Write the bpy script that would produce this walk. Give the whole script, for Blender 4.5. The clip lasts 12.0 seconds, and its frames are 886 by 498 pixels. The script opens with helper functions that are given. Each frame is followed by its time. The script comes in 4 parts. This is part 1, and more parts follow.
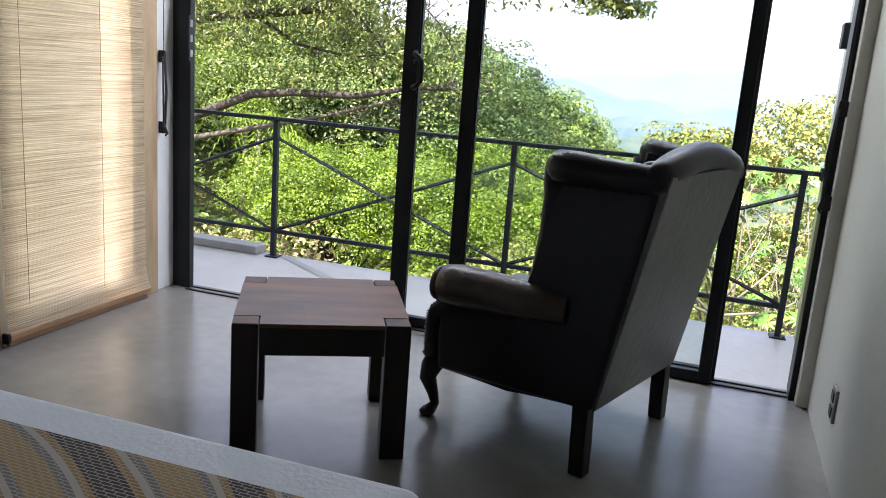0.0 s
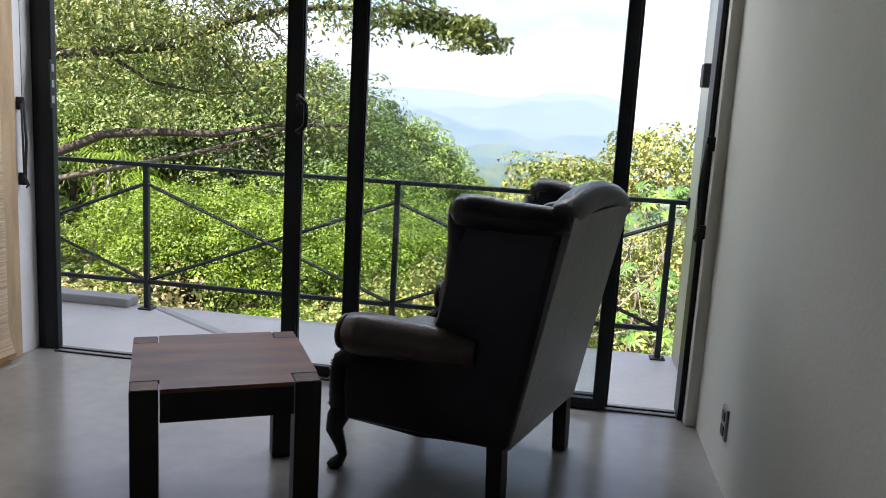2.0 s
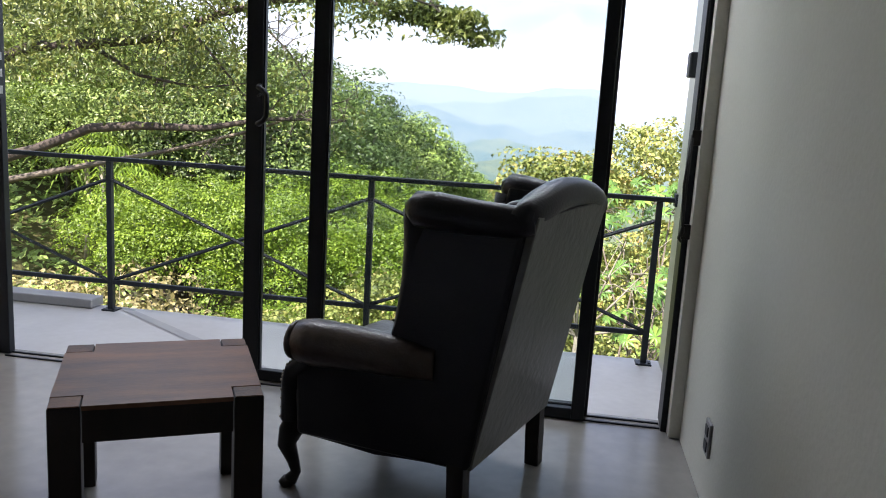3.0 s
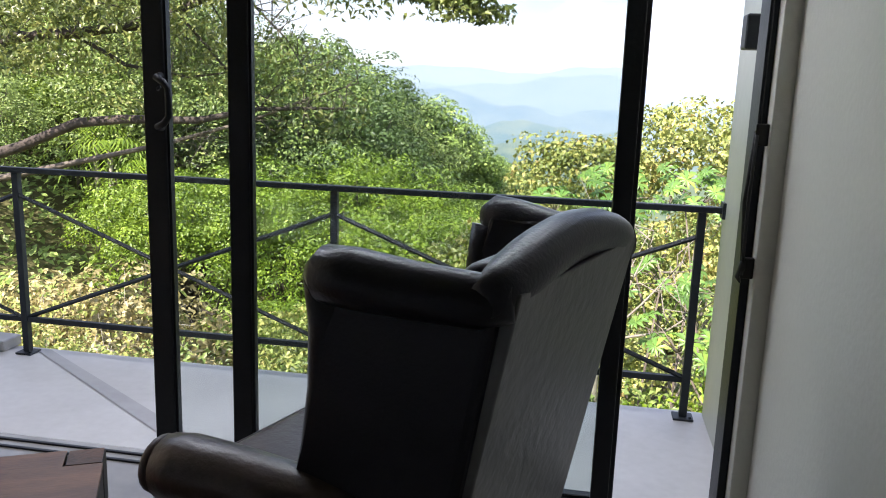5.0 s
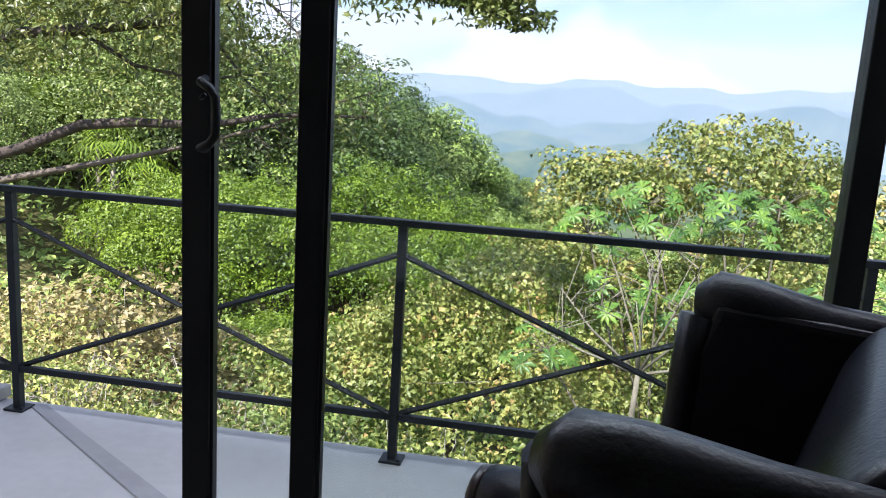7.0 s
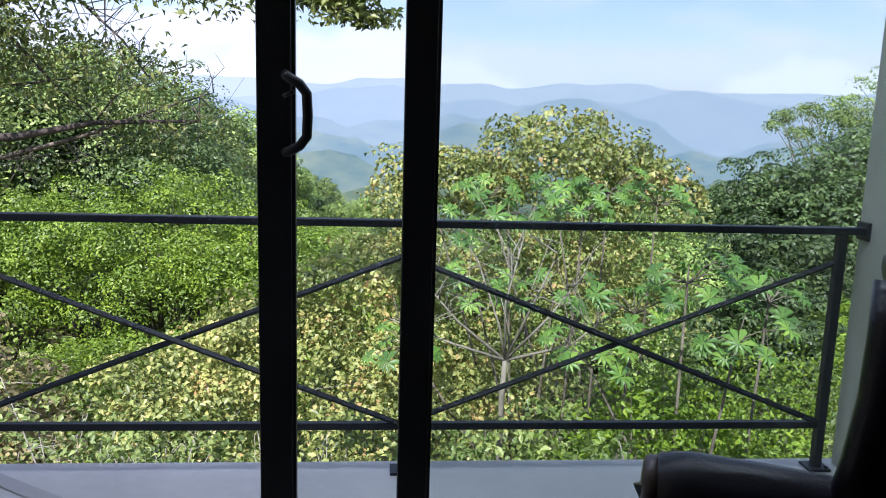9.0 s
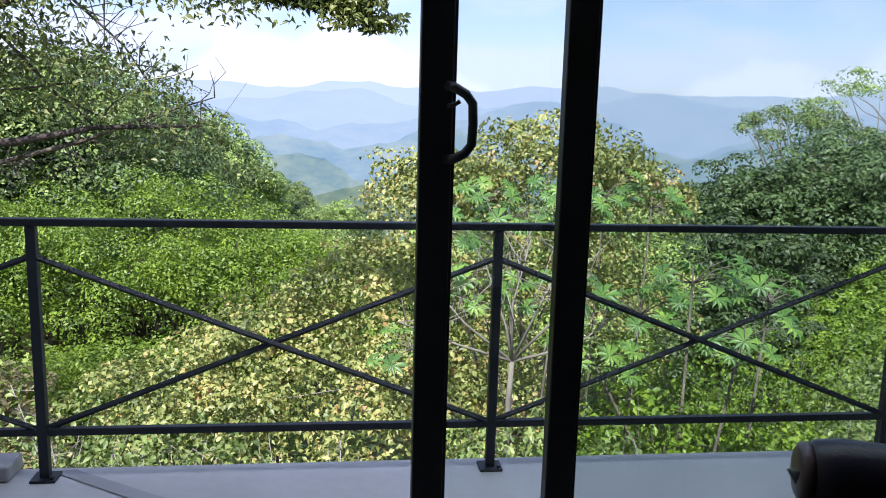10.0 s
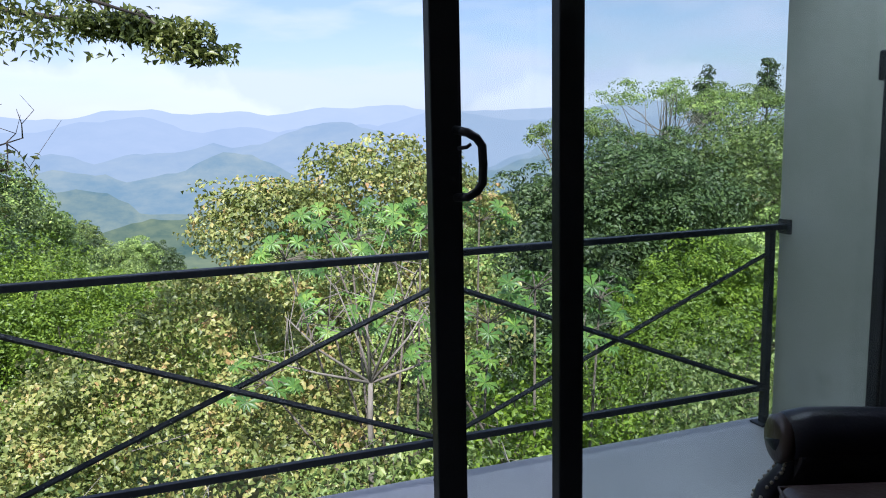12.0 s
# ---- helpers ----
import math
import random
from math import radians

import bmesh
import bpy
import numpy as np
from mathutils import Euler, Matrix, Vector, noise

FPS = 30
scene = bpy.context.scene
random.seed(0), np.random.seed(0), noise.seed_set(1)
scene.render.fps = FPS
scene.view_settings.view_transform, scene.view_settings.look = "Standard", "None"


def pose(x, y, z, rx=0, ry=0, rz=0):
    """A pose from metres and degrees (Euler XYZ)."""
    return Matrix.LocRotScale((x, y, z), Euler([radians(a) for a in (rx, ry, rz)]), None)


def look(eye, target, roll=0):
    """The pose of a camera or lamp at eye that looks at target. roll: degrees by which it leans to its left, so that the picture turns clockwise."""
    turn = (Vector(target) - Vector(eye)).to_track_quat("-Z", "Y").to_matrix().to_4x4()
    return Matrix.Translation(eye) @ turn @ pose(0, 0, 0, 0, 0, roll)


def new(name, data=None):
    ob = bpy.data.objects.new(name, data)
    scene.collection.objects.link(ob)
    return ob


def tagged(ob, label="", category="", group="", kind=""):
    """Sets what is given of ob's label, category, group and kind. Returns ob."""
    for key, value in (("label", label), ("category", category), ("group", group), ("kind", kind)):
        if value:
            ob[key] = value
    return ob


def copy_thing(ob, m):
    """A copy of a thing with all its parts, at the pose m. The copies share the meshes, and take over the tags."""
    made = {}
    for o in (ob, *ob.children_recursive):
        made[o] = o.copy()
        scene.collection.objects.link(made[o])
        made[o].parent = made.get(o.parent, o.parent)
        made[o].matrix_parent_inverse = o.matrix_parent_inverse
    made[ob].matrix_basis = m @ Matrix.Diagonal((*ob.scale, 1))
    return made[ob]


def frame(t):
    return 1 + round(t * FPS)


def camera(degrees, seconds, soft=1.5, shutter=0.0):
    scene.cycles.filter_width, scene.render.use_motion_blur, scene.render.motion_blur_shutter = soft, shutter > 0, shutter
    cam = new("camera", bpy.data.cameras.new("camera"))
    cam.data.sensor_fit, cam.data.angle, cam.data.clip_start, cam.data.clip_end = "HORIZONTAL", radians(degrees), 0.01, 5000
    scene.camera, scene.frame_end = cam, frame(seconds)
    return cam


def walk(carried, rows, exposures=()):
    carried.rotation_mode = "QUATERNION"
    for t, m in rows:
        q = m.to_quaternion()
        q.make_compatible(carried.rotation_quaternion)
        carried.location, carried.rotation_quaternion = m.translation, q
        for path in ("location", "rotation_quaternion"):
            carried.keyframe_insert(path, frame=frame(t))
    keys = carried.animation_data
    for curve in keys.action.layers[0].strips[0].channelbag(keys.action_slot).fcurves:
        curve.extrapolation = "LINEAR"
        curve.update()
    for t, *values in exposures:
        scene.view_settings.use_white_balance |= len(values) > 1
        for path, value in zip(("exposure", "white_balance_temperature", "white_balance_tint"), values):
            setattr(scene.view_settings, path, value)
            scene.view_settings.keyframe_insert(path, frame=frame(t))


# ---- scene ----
cam = camera(57.6, 12.0, soft=1.0)
PATH = [
    (0, (1.08, -4.535, 1.281), (0.479, -2.677, 0.844), 4.3),
    (0.5, (1.066, -4.522, 1.309), (0.725, -2.594, 0.896), 2.5),
    (1, (1.034, -4.533, 1.312), (0.732, -2.595, 0.922), 2.7),
    (1.5, (0.988, -4.55, 1.313), (0.703, -2.599, 0.973), 3.0),
    (2, (0.938, -4.542, 1.318), (0.656, -2.591, 0.978), 3.3),
    (2.5, (0.95, -4.495, 1.319), (0.663, -2.546, 0.974), 3.4),
    (3, (1.035, -4.305, 1.308), (0.754, -2.356, 0.957), 3.4),
    (5, (1.066, -3.348, 1.34), (0.731, -1.415, 0.945), 2.0),
    (5.5, (0.947, -3.132, 1.365), (0.614, -1.199, 0.972), 2.3),
    (6, (0.895, -2.912, 1.362), (0.556, -0.978, 0.97), 2.8),
    (6.5, (0.78, -2.803, 1.352), (0.43, -0.872, 0.965), 3.6),
    (8.5, (0.062, -2.625, 1.306), (0.052, -0.654, 0.966), 1.3),
    (9, (-0.1, -2.695, 1.292), (0.064, -0.733, 0.938), 1.7),
    (9.5, (-0.282, -2.745, 1.286), (-0.113, -0.783, 0.934), 2.1),
    (10, (-0.528, -2.738, 1.294), (-0.29, -0.785, 0.95), 1.6),
    (10.5, (-0.635, -2.634, 1.295), (-0.36, -0.684, 0.947), 1.6),
    (11, (-0.77, -2.572, 1.331), (-0.376, -0.64, 1.006), 0.9),
    (11.5, (-0.965, -2.612, 1.346), (-0.374, -0.725, 1.046), -1.2),
    (12, (-1.051, -2.747, 1.347), (-0.342, -0.9, 1.053), -1.2),
]
walk(cam, [(t, look(eye, target, roll)) for t, eye, target, roll in PATH],
     exposures=[(0, 1.78, 6500, 20), (0.6, 1.42, 6550, 20), (3, 1.42, 6550, 20), (5.5, 1.42, 6450, 21), (6.5, 1.24, 6250, 21), (8.5, 0.84, 5850, 22), (10, 0.66, 5750, 21), (12, 0.4, 5600, 19)])


# ---- world, sun, large lights ----
SUN_EL, SUN_AZ = 52.0, 205.0  # degrees; azimuth clockwise from +y
world = bpy.data.worlds.new("world")
scene.world = world
world.use_nodes = True
wn, wl = world.node_tree.nodes, world.node_tree.links
wn.clear()
w_out = wn.new("ShaderNodeOutputWorld")
w_bg = wn.new("ShaderNodeBackground")
w_sky = wn.new("ShaderNodeTexSky")
w_sky.sky_type = "NISHITA"
w_sky.sun_disc = False
w_sky.sun_elevation, w_sky.sun_rotation = radians(SUN_EL), radians(SUN_AZ)
w_sky.air_density, w_sky.dust_density, w_sky.ozone_density = 1.0, 0.9, 2.5
w_co = wn.new("ShaderNodeTexCoord")
w_map = wn.new("ShaderNodeMapping")
w_map.inputs["Scale"].default_value = (1.3, 1.3, 5.5)
w_map.inputs["Location"].default_value = (0.35, 0.2, 0.1)
w_noise = wn.new("ShaderNodeTexNoise")
w_noise.inputs["Scale"].default_value = 2.6
w_noise.inputs["Detail"].default_value = 6
w_ramp = wn.new("ShaderNodeValToRGB")
w_ramp.color_ramp.elements[0].position, w_ramp.color_ramp.elements[0].color = 0.45, (0.12, 0.12, 0.12, 1)
w_ramp.color_ramp.elements[1].position, w_ramp.color_ramp.elements[1].color = 0.62, (1, 1, 1, 1)
w_mix = wn.new("ShaderNodeMix")
w_mix.data_type = "RGBA"
w_mix.inputs["B"].default_value = (5.7, 6.3, 7.4, 1)
wl.new(w_co.outputs["Generated"], w_map.inputs["Vector"])
wl.new(w_map.outputs["Vector"], w_noise.inputs["Vector"])
wl.new(w_noise.outputs["Fac"], w_ramp.inputs["Fac"])
w_sep = wn.new("ShaderNodeSeparateXYZ")
w_low = wn.new("ShaderNodeMapRange")
w_low.inputs["From Min"].default_value, w_low.inputs["From Max"].default_value = 0.02, 0.22
w_low.inputs["To Min"].default_value, w_low.inputs["To Max"].default_value = 0.3, 0.0
w_add = wn.new("ShaderNodeMath")
w_add.use_clamp = True
wl.new(w_co.outputs["Generated"], w_sep.inputs["Vector"])
wl.new(w_sep.outputs["Z"], w_low.inputs["Value"])
wl.new(w_low.outputs["Result"], w_add.inputs[0])
wl.new(w_ramp.outputs["Color"], w_add.inputs[1])
wl.new(w_add.outputs[0], w_mix.inputs["Factor"])
wl.new(w_sky.outputs["Color"], w_mix.inputs["A"])
# a bank of cumulus over the far hills: cloud tops that rise and fall round the horizon
w_flat = wn.new("ShaderNodeMapping")
w_flat.inputs["Scale"].default_value = (1.0, 1.0, 0.0)
w_flat.inputs["Location"].default_value = (0.42, 0.0, 0.0)
w_tops = wn.new("ShaderNodeTexNoise")
w_tops.inputs["Scale"].default_value, w_tops.inputs["Detail"].default_value = 3.4, 2
w_puff = wn.new("ShaderNodeTexNoise")
w_puff.inputs["Scale"].default_value, w_puff.inputs["Detail"].default_value = 24, 5
w_rise = wn.new("ShaderNodeMapRange")
w_rise.inputs["From Min"].default_value, w_rise.inputs["From Max"].default_value = 0.36, 0.66
w_rise.inputs["To Min"].default_value, w_rise.inputs["To Max"].default_value = 0.015, 0.12
w_bump = wn.new("ShaderNodeMath")
w_bump.operation = "MULTIPLY_ADD"
w_bump.inputs[1].default_value = 0.075
w_above = wn.new("ShaderNodeMath")
w_above.operation = "SUBTRACT"
w_body = wn.new("ShaderNodeMapRange")
w_body.inputs["From Min"].default_value, w_body.inputs["From Max"].default_value = 0.034, 0.054
w_body.inputs["To Max"].default_value = 0.3
w_cloud = wn.new("ShaderNodeMix")
w_cloud.data_type = "RGBA"
w_cloud.inputs["B"].default_value = (8.6, 8.7, 8.8, 1)
wl.new(w_co.outputs["Generated"], w_flat.inputs["Vector"])
wl.new(w_flat.outputs["Vector"], w_tops.inputs["Vector"])
wl.new(w_co.outputs["Generated"], w_puff.inputs["Vector"])
wl.new(w_tops.outputs["Fac"], w_rise.inputs["Value"])
wl.new(w_puff.outputs["Fac"], w_bump.inputs[0])
wl.new(w_rise.outputs["Result"], w_bump.inputs[2])
wl.new(w_bump.outputs[0], w_above.inputs[0])
wl.new(w_sep.outputs["Z"], w_above.inputs[1])
wl.new(w_above.outputs[0], w_body.inputs["Value"])
wl.new(w_body.outputs["Result"], w_cloud.inputs["Factor"])
wl.new(w_mix.outputs["Result"], w_cloud.inputs["A"])
wl.new(w_cloud.outputs["Result"], w_bg.inputs["Color"])
w_bg.inputs["Strength"].default_value = 0.11
wl.new(w_bg.outputs["Background"], w_out.inputs["Surface"])

sun_data = bpy.data.lights.new("sun", "SUN")
sun_data.energy, sun_data.angle, sun_data.color = 5.0, radians(0.6), (1.0, 0.95, 0.86)
sun = new("sun", sun_data)
_az, _el = radians(SUN_AZ), radians(SUN_EL)
_to_sun = Vector((math.sin(_az) * math.cos(_el), math.cos(_az) * math.cos(_el), math.sin(_el)))
sun.matrix_world = look(_to_sun * 50, (0, 0, 0))

# the sky's light through the head of the sliding door's opening
sky_data = bpy.data.lights.new("door_skylight", "AREA")
sky_data.shape, sky_data.size, sky_data.size_y = "RECTANGLE", 3.0, 0.55
sky_data.energy, sky_data.color = 25.0, (0.86, 0.94, 1.0)
door_skylight = new("door_skylight", sky_data)
door_skylight.matrix_world = look((0, -0.52, 2.43), (0, -1.9, 0.6))

# ---- materials ----


def material(name):
    m = bpy.data.materials.new(name)
    m.use_nodes = True
    nt = m.node_tree
    return m, nt.nodes, nt.links, nt.nodes["Principled BSDF"]


def mottled(name, c1, c2, scale=4.0, fine=40.0, rough=(0.5, 0.7), bump=0.1, metal=0.0, stretch=(1, 1, 1), spec=0.5, dist=0.01):
    """A surface with variation at two scales, and fine relief."""
    m, n, l, b = material(name)
    co = n.new("ShaderNodeTexCoord")
    mp = n.new("ShaderNodeMapping")
    mp.inputs["Scale"].default_value = stretch
    n1 = n.new("ShaderNodeTexNoise")
    n1.inputs["Scale"].default_value, n1.inputs["Detail"].default_value = scale, 5
    n2 = n.new("ShaderNodeTexNoise")
    n2.inputs["Scale"].default_value, n2.inputs["Detail"].default_value = fine, 4
    ad = n.new("ShaderNodeMath")
    ad.operation = "MULTIPLY_ADD"
    ad.inputs[1].default_value, ad.inputs[2].default_value = 0.35, -0.17
    sm = n.new("ShaderNodeMath")
    rp = n.new("ShaderNodeValToRGB")
    rp.color_ramp.elements[0].position, rp.color_ramp.elements[0].color = 0.3, (*c1, 1)
    rp.color_ramp.elements[1].position, rp.color_ramp.elements[1].color = 0.7, (*c2, 1)
    l.new(co.outputs["Object"], mp.inputs["Vector"])
    l.new(mp.outputs["Vector"], n1.inputs["Vector"])
    l.new(mp.outputs["Vector"], n2.inputs["Vector"])
    l.new(n2.outputs["Fac"], ad.inputs[0])
    l.new(n1.outputs["Fac"], sm.inputs[0])
    l.new(ad.outputs[0], sm.inputs[1])
    l.new(sm.outputs[0], rp.inputs["Fac"])
    l.new(rp.outputs["Color"], b.inputs["Base Color"])
    mr = n.new("ShaderNodeMapRange")
    mr.inputs["To Min"].default_value, mr.inputs["To Max"].default_value = rough
    l.new(sm.outputs[0], mr.inputs["Value"])
    l.new(mr.outputs["Result"], b.inputs["Roughness"])
    bp = n.new("ShaderNodeBump")
    bp.inputs["Strength"].default_value, bp.inputs["Distance"].default_value = bump, dist
    l.new(n2.outputs["Fac"], bp.inputs["Height"])
    l.new(bp.outputs["Normal"], b.inputs["Normal"])
    b.inputs["Metallic"].default_value = metal
    b.inputs["Specular IOR Level"].default_value = spec
    return m


def leafy(name, stops, rough=0.45, through_light=0.27, vary=0.1, patch=1.6):
    """Leaves: colour out of a ramp by leaf and by clump, and light passing through them."""
    m, n, l, b = material(name)
    g = n.new("ShaderNodeNewGeometry")
    rp = n.new("ShaderNodeValToRGB")
    while len(rp.color_ramp.elements) < len(stops):
        rp.color_ramp.elements.new(0.5)
    for e, (p, c) in zip(rp.color_ramp.elements, stops):
        e.position, e.color = p, (*c, 1)
    co = n.new("ShaderNodeTexCoord")
    nz = n.new("ShaderNodeTexNoise")
    nz.inputs["Scale"].default_value = patch
    hs = n.new("ShaderNodeHueSaturation")
    mr = n.new("ShaderNodeMapRange")
    mr.inputs["From Min"].default_value, mr.inputs["From Max"].default_value = 0.3, 0.7
    mr.inputs["To Min"].default_value, mr.inputs["To Max"].default_value = 0.8, 1.2
    l.new(co.outputs["Object"], nz.inputs["Vector"])
    l.new(nz.outputs["Fac"], mr.inputs["Value"])
    oi = n.new("ShaderNodeObjectInfo")
    m2 = n.new("ShaderNodeMapRange")
    m2.inputs["To Min"].default_value, m2.inputs["To Max"].default_value = 1 - vary, 1 + vary
    ml = n.new("ShaderNodeMath")
    ml.operation = "MULTIPLY"
    l.new(oi.outputs["Random"], m2.inputs["Value"])
    l.new(m2.outputs["Result"], ml.inputs[0])
    l.new(mr.outputs["Result"], ml.inputs[1])
    l.new(ml.outputs[0], hs.inputs["Value"])
    own = n.new("ShaderNodeMath")
    own.operation = "MULTIPLY"
    own.inputs[1].default_value = 0.5
    shared = n.new("ShaderNodeMapRange")
    shared.inputs["From Min"].default_value, shared.inputs["From Max"].default_value = 0.32, 0.68
    shared.inputs["To Max"].default_value = 0.5
    both = n.new("ShaderNodeMath")
    l.new(g.outputs["Random Per Island"], own.inputs[0])
    l.new(nz.outputs["Fac"], shared.inputs["Value"])
    l.new(own.outputs[0], both.inputs[0])
    l.new(shared.outputs["Result"], both.inputs[1])
    l.new(both.outputs[0], rp.inputs["Fac"])
    l.new(rp.outputs["Color"], hs.inputs["Color"])
    l.new(hs.outputs["Color"], b.inputs["Base Color"])
    b.inputs["Roughness"].default_value = rough
    tr = n.new("ShaderNodeBsdfTranslucent")
    l.new(hs.outputs["Color"], tr.inputs["Color"])
    mx = n.new("ShaderNodeMixShader")
    mx.inputs["Fac"].default_value = through_light
    l.new(b.outputs["BSDF"], mx.inputs[1])
    l.new(tr.outputs["BSDF"], mx.inputs[2])
    l.new(mx.outputs["Shader"], n["Material Output"].inputs["Surface"])
    return m


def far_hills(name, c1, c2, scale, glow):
    """Distance, seen through the air: a plain glowing backdrop with haze in its colours."""
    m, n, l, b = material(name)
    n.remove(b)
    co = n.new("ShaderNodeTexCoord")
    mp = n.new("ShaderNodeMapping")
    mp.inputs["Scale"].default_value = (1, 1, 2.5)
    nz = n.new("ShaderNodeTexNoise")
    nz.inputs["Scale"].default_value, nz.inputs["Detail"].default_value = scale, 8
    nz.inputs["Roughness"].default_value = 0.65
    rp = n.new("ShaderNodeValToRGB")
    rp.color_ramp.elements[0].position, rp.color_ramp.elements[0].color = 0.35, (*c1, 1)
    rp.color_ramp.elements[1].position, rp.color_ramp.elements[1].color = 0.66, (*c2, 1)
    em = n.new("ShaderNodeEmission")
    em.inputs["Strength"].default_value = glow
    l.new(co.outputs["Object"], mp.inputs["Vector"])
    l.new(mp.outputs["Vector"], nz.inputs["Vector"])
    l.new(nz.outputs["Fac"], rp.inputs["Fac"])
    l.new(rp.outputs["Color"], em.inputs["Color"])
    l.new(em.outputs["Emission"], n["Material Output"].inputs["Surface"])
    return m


def pane_glass(name):
    m, n, l, b = material(name)
    n.remove(b)
    tp = n.new("ShaderNodeBsdfTransparent")
    tp.inputs["Color"].default_value = (0.93, 0.95, 0.94, 1)
    gl = n.new("ShaderNodeBsdfGlossy")
    gl.inputs["Roughness"].default_value = 0.01
    lw = n.new("ShaderNodeLayerWeight")
    pw = n.new("ShaderNodeMath")
    pw.operation = "POWER"
    pw.inputs[1].default_value = 4.5
    fr = n.new("ShaderNodeMath")
    fr.operation = "MULTIPLY_ADD"
    fr.inputs[1].default_value, fr.inputs[2].default_value = 0.55, 0.03
    mx = n.new("ShaderNodeMixShader")
    l.new(lw.outputs["Facing"], pw.inputs[0])
    l.new(pw.outputs[0], fr.inputs[0])
    l.new(fr.outputs[0], mx.inputs["Fac"])
    l.new(tp.outputs["BSDF"], mx.inputs[1])
    l.new(gl.outputs["BSDF"], mx.inputs[2])
    l.new(mx.outputs["Shader"], n["Material Output"].inputs["Surface"])
    return m


def blanket_weave(name):
    """Woven rows in tan, brown and grey that follow wide curved bands."""
    m, n, l, b = material(name)
    co = n.new("ShaderNodeTexCoord")
    wv = n.new("ShaderNodeTexWave")
    wv.wave_type, wv.rings_direction = "RINGS", "Z"
    wv.inputs["Scale"].default_value, wv.inputs["Distortion"].default_value = 1.7, 1.6
    wv.inputs["Detail"].default_value, wv.inputs["Detail Scale"].default_value = 0.0, 1.2
    rp = n.new("ShaderNodeValToRGB")
    rp.color_ramp.interpolation = "CONSTANT"
    for p, c in ((0.2, (0.22, 0.2, 0.19)), (0.42, (0.5, 0.46, 0.42)), (0.62, (0.36, 0.22, 0.09)), (0.82, (0.07, 0.06, 0.06))):
        e = rp.color_ramp.elements.new(p)
        e.color = (*c, 1)
    rp.color_ramp.elements[0].color = (0.4, 0.27, 0.12, 1)
    rp.color_ramp.elements[-1].color = (0.45, 0.42, 0.38, 1)
    bk = n.new("ShaderNodeTexBrick")
    bk.inputs["Scale"].default_value = 1.0
    bk.inputs["Brick Width"].default_value, bk.inputs["Row Height"].default_value = 0.022, 0.0085
    bk.inputs["Mortar Size"].default_value, bk.inputs["Mortar Smooth"].default_value = 0.0011, 0.3
    bk.inputs["Mortar"].default_value = (0.5, 0.46, 0.41, 1)
    l.new(co.outputs["Object"], wv.inputs["Vector"])
    l.new(co.outputs["Object"], bk.inputs["Vector"])
    l.new(wv.outputs["Fac"], rp.inputs["Fac"])
    l.new(rp.outputs["Color"], bk.inputs["Color1"])
    l.new(rp.outputs["Color"], bk.inputs["Color2"])
    l.new(bk.outputs["Color"], b.inputs["Base Color"])
    bp = n.new("ShaderNodeBump")
    bp.inputs["Strength"].default_value, bp.inputs["Distance"].default_value = 0.6, 0.004
    bp.invert = True
    l.new(bk.outputs["Fac"], bp.inputs["Height"])
    l.new(bp.outputs["Normal"], b.inputs["Normal"])
    b.inputs["Roughness"].default_value = 0.95
    return m


def reed_blind(name):
    """Thin split reeds: each one its own straw colour, letting light through."""
    m, n, l, b = material(name)
    co = n.new("ShaderNodeTexCoord")
    mp = n.new("ShaderNodeMapping")
    mp.inputs["Scale"].default_value = (1, 3, 260)
    n1 = n.new("ShaderNodeTexNoise")
    n1.inputs["Scale"].default_value, n1.inputs["Detail"].default_value = 1.0, 3
    rp = n.new("ShaderNodeValToRGB")
    rp.color_ramp.elements[0].position, rp.color_ramp.elements[0].color = 0.25, (0.40, 0.29, 0.17, 1)
    rp.color_ramp.elements[1].position, rp.color_ramp.elements[1].color = 0.68, (0.82, 0.71, 0.53, 1)
    l.new(co.outputs["Object"], mp.inputs["Vector"])
    l.new(mp.outputs["Vector"], n1.inputs["Vector"])
    l.new(n1.outputs["Fac"], rp.inputs["Fac"])
    l.new(rp.outputs["Color"], b.inputs["Base Color"])
    b.inputs["Roughness"].default_value = 0.7
    tr = n.new("ShaderNodeBsdfTranslucent")
    l.new(rp.outputs["Color"], tr.inputs["Color"])
    mx = n.new("ShaderNodeMixShader")
    mx.inputs["Fac"].default_value = 0.5
    l.new(b.outputs["BSDF"], mx.inputs[1])
    l.new(tr.outputs["BSDF"], mx.inputs[2])
    l.new(mx.outputs["Shader"], n["Material Output"].inputs["Surface"])
    return m


M_FLOOR = mottled("polished_concrete", (0.195, 0.187, 0.173), (0.285, 0.276, 0.253), 1.3, 14, (0.16, 0.3), 0.03, spec=0.6)
M_BALCONY = mottled("balcony_concrete", (0.38, 0.37, 0.36), (0.49, 0.48, 0.47), 1.6, 22, (0.35, 0.55), 0.05)
# darker concrete: the ledge's own grey, and the floor's painted shadow streak
M_LEDGE_AND_SHADOW = mottled("ledge_and_shadow_concrete", (0.26, 0.25, 0.25), (0.34, 0.33, 0.33), 3, 22, (0.35, 0.5), 0.05)
M_WALL = mottled("cream_plaster", (0.60, 0.59, 0.53), (0.68, 0.67, 0.61), 1.2, 60, (0.7, 0.9), 0.12)
M_WHITE = mottled("white_plaster", (0.76, 0.77, 0.78), (0.83, 0.84, 0.84), 1.5, 60, (0.7, 0.9), 0.1)
M_OUTWALL = mottled("outside_plaster", (0.30, 0.315, 0.27), (0.40, 0.41, 0.36), 1.8, 25, (0.3, 0.45), 0.08)
